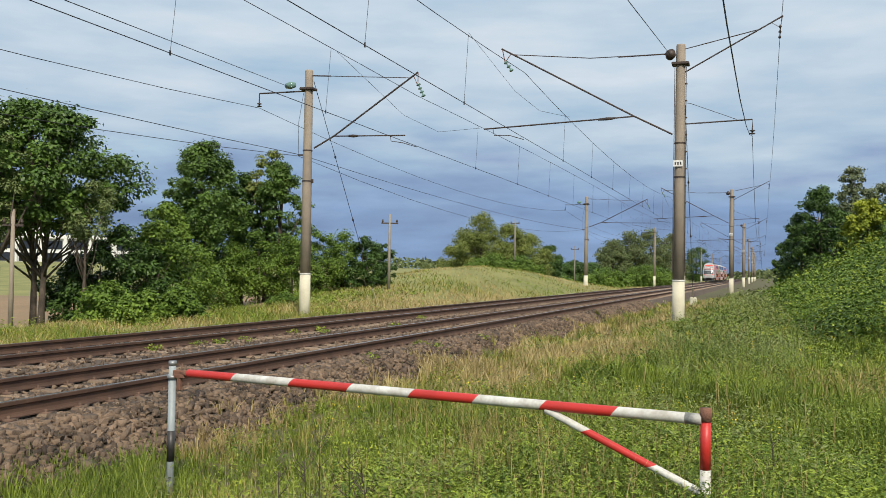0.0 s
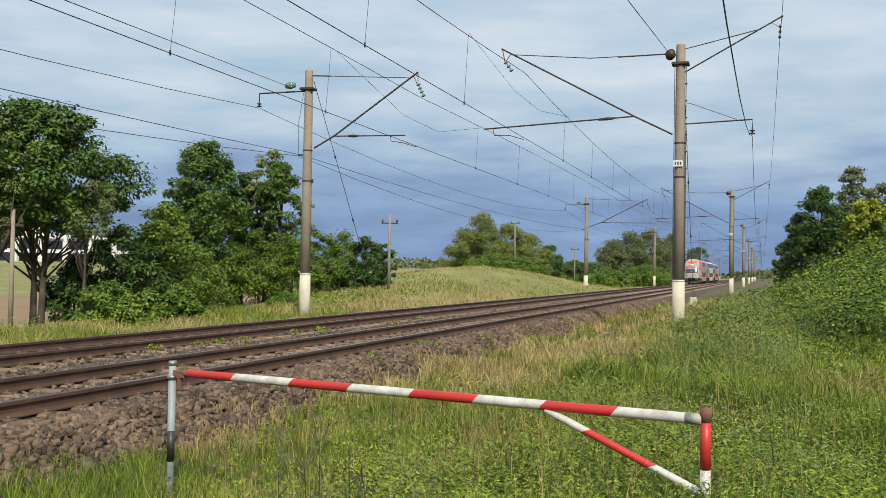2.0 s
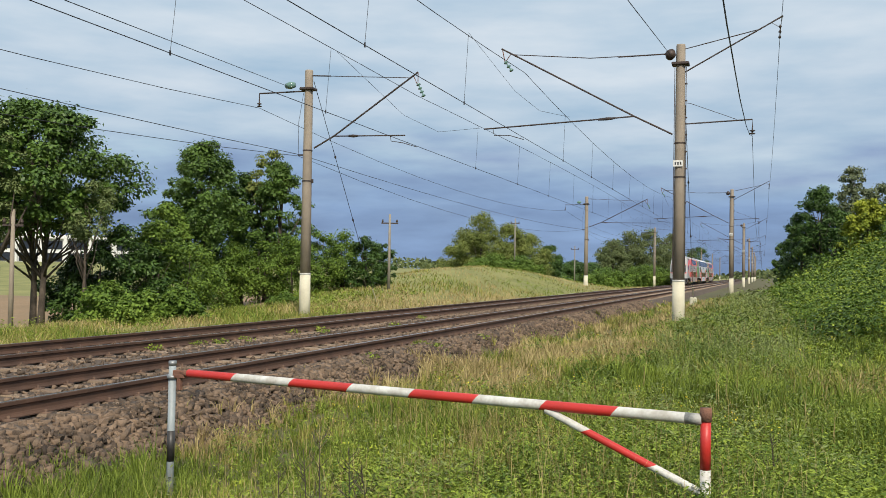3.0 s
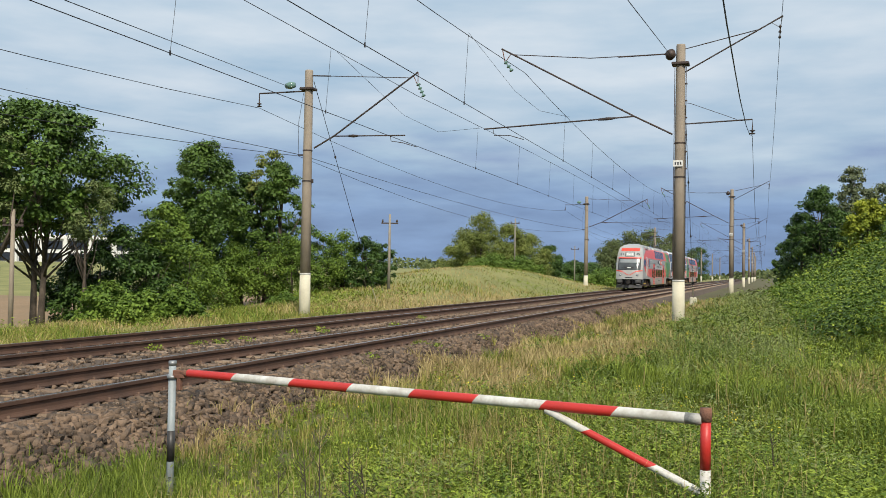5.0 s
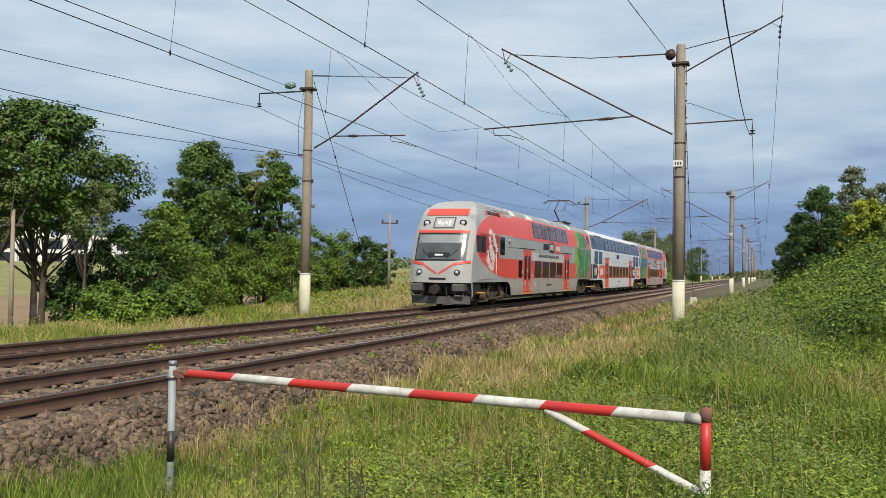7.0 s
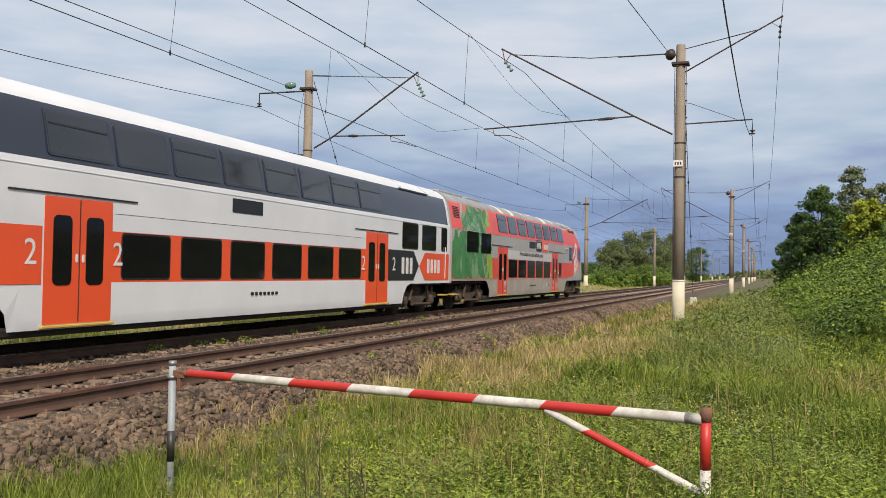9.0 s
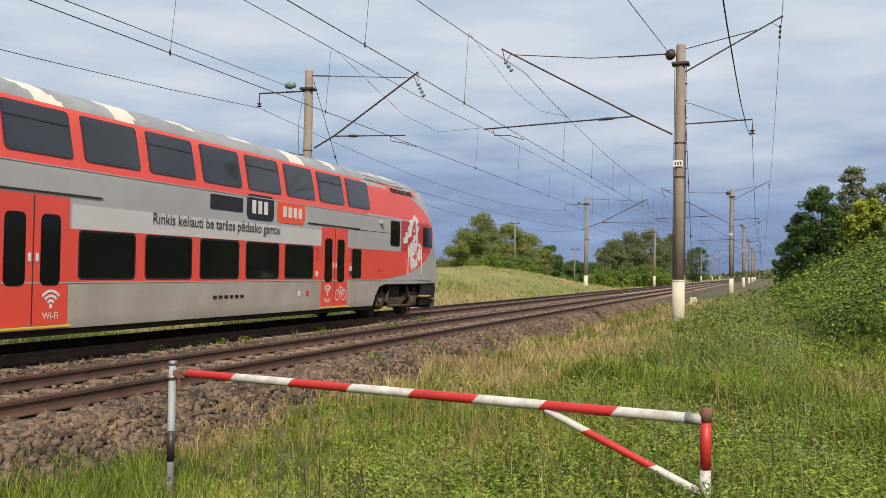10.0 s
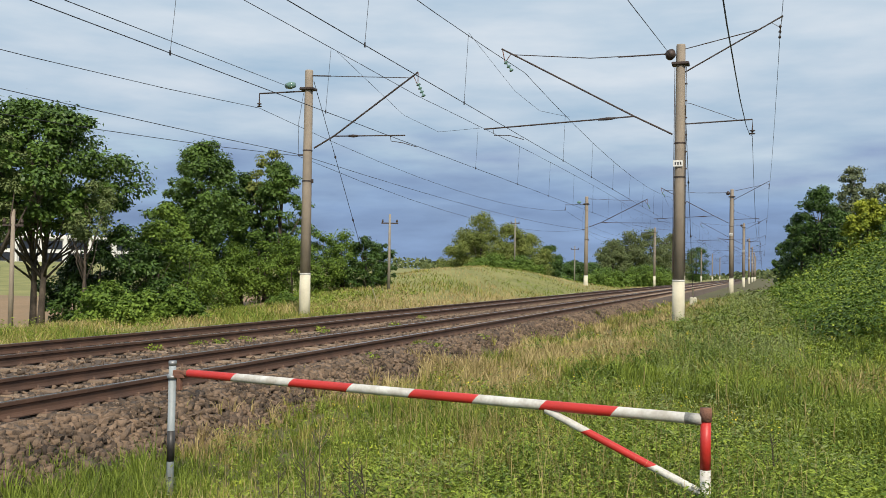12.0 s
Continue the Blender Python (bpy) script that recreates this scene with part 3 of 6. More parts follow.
M_SCREEN = mat("windscreen_glass", (0.10, 0.11, 0.115), 0.08, second=(0.045, 0.05, 0.055), scale=1.2, mixed=0.5, spec=0.6)
# pale grey that paints the sky's reflection on the upper windscreen
M_REFLECTION = mat("screen_reflection_grey", (0.27, 0.29, 0.30), 0.3, second=(0.21, 0.23, 0.24), scale=1.5, mixed=0.5)
M_PALE = mat("train_pale_grey", (0.56, 0.56, 0.54), 0.4, second=(0.47, 0.47, 0.45), scale=0.8, mixed=0.6)
M_DUSTY = mat("train_dusty_grey", (0.40, 0.375, 0.325), 0.55, second=(0.28, 0.25, 0.205), scale=1.3, mixed=0.6, fine=18)
M_DEEPRED = mat("train_deep_red", (0.56, 0.035, 0.03), 0.36, second=(0.40, 0.03, 0.028), scale=0.8, mixed=0.6)
M_PLOUGH = mat("plough_grey", (0.10, 0.102, 0.105), 0.6, second=(0.045, 0.043, 0.042), scale=3, mixed=0.5, fine=30)
M_UNDER = mat("underframe_dirt", (0.030, 0.025, 0.021), 0.85, second=(0.012, 0.010, 0.009), scale=3, mixed=0.5, bump=0.4, fine=40)
M_BOGIE = mat("bogie_brown", (0.105, 0.070, 0.046), 0.85, second=(0.022, 0.016, 0.012), scale=4, mixed=0.5, bump=0.3, fine=40)
M_BLACK_T = mat("train_black", (0.012, 0.012, 0.014), 0.4, scale=2)
M_YELLOW = mat("step_yellow", (0.62, 0.42, 0.06), 0.6, second=(0.45, 0.3, 0.06), scale=6)
M_DECAL = mat("white_decal", (0.74, 0.74, 0.72), 0.5, scale=5)
M_LENS = mat("lamp_lens", (0.55, 0.58, 0.60), 0.12, second=(0.45, 0.48, 0.5), scale=6)
M_LEAF_A = mat("printed_leaf_dark", (0.025, 0.13, 0.035), 0.42, second=(0.04, 0.20, 0.05), scale=3, mixed=0.3)
M_LEAF_B = mat("printed_leaf_mid", (0.06, 0.25, 0.06), 0.42, second=(0.04, 0.17, 0.07), scale=3, mixed=0.3)
M_LEAF_D = mat("printed_leaf_grey", (0.22, 0.34, 0.20), 0.42, second=(0.12, 0.27, 0.11), scale=3, mixed=0.3)
M_LEAF_C = mat("printed_leaf_lime", (0.30, 0.42, 0.05), 0.42, second=(0.20, 0.33, 0.05), scale=3, mixed=0.3)

PROF = [(1.39, 0.42), (1.41, 0.55)]
PROF += [(1.41, z) for z in (0.65, 0.75, 0.85, 0.95, 1.05, 1.12, 1.18, 1.28, 1.4, 1.52, 1.65, 1.78, 1.9, 2.0, 2.09, 2.2, 2.3, 2.4, 2.5, 2.6, 2.7, 2.8, 2.9, 3.0, 3.08)]
PROF += [(1.395, 3.18), (1.378, 3.28), (1.36, 3.38), (1.342, 3.48), (1.322, 3.6), (1.30, 3.72), (1.275, 3.84), (1.25, 3.95), (1.215, 4.06), (1.18, 4.14), (1.12, 4.23), (1.02, 4.33), (0.88, 4.42), (0.66, 4.51), (0.36, 4.58), (0.0, 4.61)]
PZ = [z for _, z in PROF]
PX = [x for x, _ in PROF]


HAS_NOSE = [False]
ROUND = 0.36


def side_x(z, u=0.0):
    """Half width of the shell at height z, narrowing towards the nose."""
    x = float(np.interp(z, PZ[:-1], PX[:-1]))
    if HAS_NOSE[0] and u > 22.6:
        tip = nose_y(z) - ROUND * (x / 1.41) ** 4
        x *= 1 - 0.07 * min((u - 22.6) / (tip - 22.6), 1.0) ** 3
    return x


def nose_y(z):
    return float(np.interp(z, [0.4, 1.0, 1.6, 2.1, 3.0, 3.5, 3.9, 4.2, 4.42, 4.55, 4.61], [26.30, 26.40, 26.36, 26.25, 25.92, 25.66, 25.36, 25.0, 24.5, 23.9, 23.2]))


def car_shell(t, length, cab, zone, mats, arch):
    """The painted shell as a fine grid of panels, its colours by zone."""
    prof = [(x, z) for x, z in PROF] + [(-x, z) for x, z in PROF[-2::-1]]
    y_end = 22.6 if cab else length - 0.12
    stations = list(np.linspace(0.12, y_end, int((y_end - 0.12) / 0.11)))
    rows = [[(x, y, z) for x, z in prof] for y in stations]
    if cab:
        for f in np.linspace(0, 1, 32)[1:]:
            row = []
            for x, z in prof:
                w = abs(x) / 1.41
                tip = nose_y(z) - ROUND * w ** 4
                y = y_end + (tip - y_end) * f
                xx = x * (1 - 0.07 * f ** 3)
                row.append((xx, y, z - (0.03 * f * f if z > 4.3 else 0)))
            rows.append(row)
    V = np.array(rows).reshape(-1, 3)
    n = len(prof)
    F, mi = [], []
    for j in range(len(rows) - 1):
        for k in range(n - 1):
            a = j * n + k
            c = V[[a, a + 1, a + n, a + n + 1]].mean(0)
            if arch(c[1], c[2]):
                continue
            F.append([a, a + n, a + n + 1, a + 1])
            mi.append(zone(c[1], c[2], 1 if c[0] > 0 else -1))
    ob = raw("body", V, np.array(F), None, t, smooth=True)
    for m in mats:
        ob.data.materials.append(m)
    ob.data.polygons.foreach_set("material_index", np.array(mi, np.int32))
    # ends
    bm = bmesh.new()
    bm.faces.new([bm.verts.new((x * 0.995, 0.13, z)) for x, z in prof if z > 1.0])
    if not cab:
        bm.faces.new([bm.verts.new((x * 0.995, y_end - 0.01, z)) for x, z in prof if z > 1.0])
    part("end_wall", bm, mats[0], t)
    return rows[-1]


def patch(name, t, s, u0, u1, z0, z1, off, material, radius=0.06, label="", thick=0.012, parent=None):
    """A rounded panel lying on the car's side s, following its slope."""
    bm = bmesh.new()
    r = min(radius, (u1 - u0) / 2.01, (z1 - z0) / 2.01)
    pts = []
    for cu, cz, a0 in ((u1 - r, z1 - r, 0), (u0 + r, z1 - r, 90), (u0 + r, z0 + r, 180), (u1 - r, z0 + r, 270)):
        for k in range(4):
            a = radians(a0 + k * 30)
            pts.append((cu + r * math.cos(a), cz + r * math.sin(a)))
    out = [bm.verts.new((s * (side_x(z, u) + off), u, z)) for u, z in pts]
    inn = [bm.verts.new((s * (side_x(z, u) + off - thick), u, z)) for u, z in pts]
    bm.faces.new(out)
    for k in range(len(pts)):
        bm.faces.new((out[k], out[(k + 1) % len(pts)], inn[(k + 1) % len(pts)], inn[k]))
    return part(name, bm, material, parent or t, label)


def poly_patch(name, t, s, pts, off, material, label="", parent=None):
    bm = bmesh.new()
    out = [bm.verts.new((s * (side_x(z, u) + off), u, z)) for u, z in pts]
    inn = [bm.verts.new((s * (side_x(z, u) + off - 0.006), u, z)) for u, z in pts]
    bm.faces.new(out)
    for k in range(len(pts)):
        bm.faces.new((out[k], out[(k + 1) % len(pts)], inn[(k + 1) % len(pts)], inn[k]))
    return part(name, bm, material, parent or t, label)


def words(name, t, s, body, u, z, size, material, off=0.012, align="CENTER"):
    c = bpy.data.curves.new(name, "FONT")
    c.body, c.size, c.extrude, c.align_x, c.align_y = body, size, 0.001, align, "CENTER"
    c.resolution_u = 3
    c.materials.append(material)
    ob = new(name, c)
    ob.parent = t
    ob.matrix_basis = Matrix.Translation((s * (side_x(z) + off), u, z)) @ pose(0, 0, 0, 90, 0, 90 if s > 0 else -90)
    return ob


def window(t, s, u0, u1, z0, z1, glass, rim=M_BLACK_T, radius=0.09):
    lift = 0.016 if z1 > 3.2 else 0.0
    f = patch("window", t, s, u0, u1, z0, z1, 0.006 + lift, rim, radius, thick=0.012 + lift)
    patch("pane", t, s, u0 + 0.035, u1 - 0.035, z0 + 0.035, z1 - 0.035, 0.010 + lift, glass, radius * 0.8, parent=f)
    return f


def sliding_door(t, s, u0, u1, colour, label):
    d = patch("door", t, s, u0, u1, 0.50, 2.60, 0.008, colour, 0.03, label)
    mid = (u0 + u1) / 2
    patch("seam", t, s, mid - 0.012, mid + 0.012, 0.52, 2.58, 0.011, M_UNDER, 0.004, parent=d)
    for a in (u0 + 0.2, mid + 0.16):
        patch("pane", t, s, a, a + 0.44, 1.14, 2.30, 0.014, M_GLASS, 0.10, parent=d)
    patch("guide_rail", t, s, u0 - 0.8, u1 + 0.8, 2.635, 2.665, 0.02, M_UNDER, 0.01, parent=d)
    for a in (mid - 0.10, mid + 0.06):
        patch("button", t, s, a, a + 0.05, 1.52, 1.66, 0.02, M_DECAL, 0.02, parent=d)
    bm = bmesh.new()
    x = side_x(0.5)
    bbox(bm, min(s * (x - 0.05), s * (x + 0.06)), max(s * (x - 0.05), s * (x + 0.06)), u0 - 0.05, u1 + 0.05, 0.44, 0.485, 0.008)
    part("step", bm, M_YELLOW, d, "yellow-edged door step")
    return d


def bogie(t, yc):
    b = part("bogie", box(-0.85, 0.85, yc - 0.35, yc + 0.35, 0.42, 0.72, 0.05), M_BOGIE, t, "dirty brown two-axle bogie")
    for s in (-1, 1):
        bm = bmesh.new()
        pts = [(-1.95, 0.52), (-1.3, 0.60), (-0.75, 0.50), (-0.45, 0.38), (0.45, 0.38), (0.75, 0.50), (1.3, 0.60), (1.95, 0.52), (1.95, 0.72), (0.85, 0.78), (0.5, 0.62), (-0.5, 0.62), (-0.85, 0.78), (-1.95, 0.72)]
        o = [bm.verts.new((s * 1.16, yc + a, z)) for a, z in pts]
        i = [bm.verts.new((s * 1.00, yc + a, z)) for a, z in pts]
        bm.faces.new(o)
        bm.faces.new(i)
        for k in range(len(pts)):
            bm.faces.new((o[k], o[(k + 1) % len(pts)], i[(k + 1) % len(pts)], i[k]))
        part("side_frame", bm, M_BOGIE, b)
        for dy in (-1.3, 1.3):
            bm = bmesh.new()
            btube(bm, [(s * 0.70, yc + dy, 0.46), (s * 0.735, yc + dy, 0.46), (s * 0.74, yc + dy, 0.46), (s * 0.86, yc + dy, 0.46)], [0.50, 0.50, 0.465, 0.46], 28)
            part("wheel", bm, M_UNDER, b, "steel wheel dark with dirt", True)
            bm = bmesh.new()
            btube(bm, [(s * 1.0, yc + dy, 0.46), (s * 1.16, yc + dy, 0.46), (s * 1.26, yc + dy, 0.46), (s * 1.29, yc + dy, 0.46)], [0.2, 0.2, 0.15, 0.10], 14)
            part("axle_box", bm, M_BOGIE, b, "", True)
            for e in (-0.27, 0.27):
                bm = bmesh.new()
                zs = np.linspace(0.56, 0.92, 10)
                btube(bm, [(s * 1.1, yc + dy + e, z) for z in zs], [0.085 if k % 2 else 0.06 for k in range(10)], 10)
                part("spring", bm, M_BOGIE, b)
            part("damper", tube([(s * 1.25, yc + dy * 0.72, 0.48), (s * 1.25, yc + dy * 0.62, 0.74), (s * 1.25, yc + dy * 0.5, 0.98)], [0.045, 0.045, 0.028], 8), M_BOGIE, b)
        for k, e in enumerate((-0.32, 0.0, 0.32)):
            bm = bmesh.new()
            zs = np.linspace(0.5, 0.98, 14)
            btube(bm, [(s * 1.02, yc + e * 0.9, z) for z in zs], [0.15 if j % 2 else 0.115 for j in range(14)], 12)
            part("bolster_spring", bm, M_BOGIE, b)
        part("anti_roll_bar", tube([(s * 1.3, yc - 0.85, 0.36), (s * 1.3, yc + 0.85, 0.34)], 0.05, 8), M_BOGIE, b)
        part("brake_hose", tube([(s * 1.28, yc - 1.9, 0.9), (s * 1.31, yc - 1.75, 0.55), (s * 1.28, yc - 1.5, 0.45)], 0.025, 6), M_UNDER, b)
        part("sand_pipe", tube([(s * 1.0, yc + 1.95, 0.95), (s * 0.95, yc + 1.92, 0.4), (s * 0.80, yc + 1.86, 0.12)], 0.025, 6), M_UNDER, b)
    return b


def under_gear(t, u0, u1):
    part("underframe", box(-1.28, 1.28, u0, u1, 0.30, 0.47, 0.04), M_UNDER, t)
    part("chassis", box(-1.15, 1.15, 0.3, 26.0, 0.98, 1.12, 0.03), M_UNDER, t)


def bars(t, s, u0, u1, z0, z1, n, parent, material=None):
    """Plain bars where the maker's lettering stands."""
    w = (u1 - u0) / n
    for k in range(n):
        patch("plain_bar", t, s, u0 + k * w + w * 0.2, u0 + (k + 1) * w - w * 0.2, z0, z1, 0.018, material or M_DECAL, 0.02, parent=parent)


def leaves(t, s, seed):
    """Printed foliage over the car's end: a ragged dark ground under pointed leaves, lime at its edge."""
    r = random.Random(seed)
    edge = [(0.18, 1.21)]
    for k in range(27):
        edge.append((0.3 + 0.2 * k, 1.21 + (0.0 if k % 3 else r.uniform(0.02, 0.2))))
    for k in range(11):
        edge.append((5.3 + r.uniform(-0.5, 0.45) - 0.05 * k, 1.3 + 0.155 * k))
    for k in range(22):
        edge.append((4.75 - 0.2 * k, 3.04 - (r.uniform(0.15, 0.7) if k % 2 and k > 8 else r.uniform(0.0, 0.12))))
    edge.append((0.18, 2.6))
    poly_patch("printed_ground", t, s, edge, 0.0016, M_LEAF_A, "ragged dark green printed foliage")
    for k in range(190):
        u, z = r.uniform(0.3, 5.4), r.uniform(1.3, 3.0)
        if k > 128:
            u, z = r.gauss(3.2, 0.95), r.uniform(3.14, 4.05)
            u = min(max(u, 1.5), 4.9)
        long, slim = r.uniform(0.22, 0.62), r.uniform(0.14, 0.34)
        turn = r.gauss(1.57, 0.75)
        if k % 23 == 7:
            m = M_RED_T if z < 2.1 else M_GREY
        elif u > 4.5 + 0.4 * math.sin(5 * z):
            m = M_LEAF_C
        else:
            m = r.choice([M_LEAF_A, M_LEAF_B, M_LEAF_B, M_LEAF_B, M_LEAF_D])
        pts = []
        for j in range(22):
            f = j / 11 if j < 11 else (22 - j) / 11
            w = slim * math.sin(math.pi * f) ** 0.8 * (1.0 if j % 2 else 0.62) * (1 if j < 11 else -1)
            a, b = (f - 0.5) * 2 * long, w * long * 1.6
            pts.append((u + a * math.cos(turn) - b * math.sin(turn), z + a * math.sin(turn) + b * math.cos(turn)))
        lo, hi = (1.2, 3.07) if k <= 128 else (3.09, 4.12)
        poly_patch("printed_leaf", t, s, [(min(max(a, 0.16), 5.95), min(max(b, lo), hi)) for a, b in pts], 0.0026 + 0.00003 * k, m)


def emblem(t, s):
    """A white ragged coat-of-arms shape, kept plain."""
    r = random.Random(5)
    first = None
    for k in range(44):
        f = k / 44
        z = 1.66 + 1.56 * f
        u = 23.78 + 0.12 * math.sin(9 * f) + r.uniform(-0.62, 0.62) * (1 - abs(f - 0.5) * 0.9)
        a, b = r.uniform(0.08, 0.2), r.uniform(0.07, 0.19)
        pts = [(u + a * q * math.cos(6.283 * j / 11), z + b * q * math.sin(6.283 * j / 11)) for j in range(11) for q in [r.uniform(0.35, 1.35)]]
        ob = poly_patch("emblem", t, s, pts, 0.007, M_DECAL, "" if first else "ragged white emblem painted on the red cab side")
        first = first or ob


def cab_zone(y, z, s):
    """0 grey, 1 red, 2 roof, 3 peeled paint, 4 pale strip, 5 dusty skirt."""
    if z < 1.18 and y < 21.5:
        return 5
    if z > 4.17:
        n = noise.noise(Vector((y * 0.9, z * 1.6, s * 3.0)))
        if z < 4.5 and n > 0.24 and 4.0 < y < 23:
            return 3
        return 2
    if y > 20:
        return 0
    if 3.12 < z or 1.18 < z < 2.09:
        return 1
    if 2.09 <= z < 2.52 and 7.75 < y < 17.2:
        return 4
    return 0


def paint_band(name, t, s, u0, u1, low, high, material, off, label="", n=44, rows=16):
    """A painted area between two curves, laid on the side."""
    V, F = [], []
    for k in range(n + 1):
        u = u0 + (u1 - u0) * k / n
        a, b = low(u), max(high(u), low(u) + 0.001)
        for j in range(rows + 1):
            z = a + (b - a) * j / rows
            V.append((s * (side_x(z, u) + off), u, z))
    m = rows + 1
    for k in range(n):
        for j in range(rows):
            a = k * m + j
            F.append([a, a + m, a + m + 1, a + 1] if s > 0 else [a, a + 1, a + m + 1, a + m])
    return raw(name, V, F, material, t, label, True)


def cab_paint(t, s):
    tip, mid_z = 25.62, 2.72

    def g(u):
        return max(0.0, 1 - max(0.0, (u - 20.0) / (tip - 20.0)) ** 2.6) ** 0.5

    fl = paint_band("red_flame", t, s, 19.96, tip, lambda u: mid_z - (mid_z - 1.19) * g(u), lambda u: mid_z + (4.16 - mid_z) * g(u), M_RED_T, 0.003, "rounded red flash over the cab side")
    paint_band("grey_field", t, s, 19.96, 22.75, lambda u: 2.09, lambda u: 3.10, M_GREY, 0.005, n=10, rows=6)
    paint_band("deep_red_field", t, s, 22.78, 25.2, lambda u: 2.10, lambda u: 3.08, M_DEEPRED, 0.0045, n=16, rows=6)


def ring(bm, u, z, r, w, s, off, n=20, a0=0.0, a1=6.2832):
    vs = []
    for j in range(n + 1):
        a = a0 + (a1 - a0) * j / n
        vs.append([bm.verts.new((s * (side_x(z) + off), u + (r + d) * math.cos(a), z + (r + d) * math.sin(a))) for d in (-w / 2, w / 2)])
    for p, q in zip(vs, vs[1:]):
        bm.faces.new((p[0], p[1], q[1], q[0]))


def flat_line(bm, pts, w, s, off):
    for (ua, za), (ub, zb) in zip(pts, pts[1:]):
        d = Vector((ub - ua, zb - za)).normalized() * w / 2
        bm.faces.new([bm.verts.new((s * (side_x(1.0) + off), u, z)) for u, z in ((ua - d.y, za + d.x), (ua + d.y, za - d.x), (ub + d.y, zb - d.x), (ub - d.y, zb + d.x))])


def door_icons(t, s, door, u):
    bm = bmesh.new()
    for r in (0.09, 0.17, 0.25):
        ring(bm, u, 0.80, r, 0.045, s, 0.014, 10, 0.7, 2.44)
    ring(bm, u, 0.80, 0.02, 0.04, s, 0.014, 8)
    part("signal_icon", bm, M_DECAL, door)
    words("door_words", door, s, "Wi-Fi", u, 0.64, 0.16, M_DECAL, 0.014)


def bicycle_icon(t, s, door, u):
    bm = bmesh.new()
    ring(bm, u - 0.2, 0.78, 0.14, 0.03, s, 0.014)
    ring(bm, u + 0.2, 0.78, 0.14, 0.03, s, 0.014)
    flat_line(bm, [(u - 0.2, 0.78), (u - 0.06, 0.98), (u + 0.13, 0.98), (u + 0.2, 0.78)], 0.03, s, 0.014)
    flat_line(bm, [(u - 0.06, 0.98), (u + 0.02, 0.78), (u + 0.13, 0.98)], 0.03, s, 0.014)
    flat_line(bm, [(u - 0.12, 1.02), (u - 0.02, 1.02)], 0.03, s, 0.014)
    part("bicycle_icon", bm, M_DECAL, door)


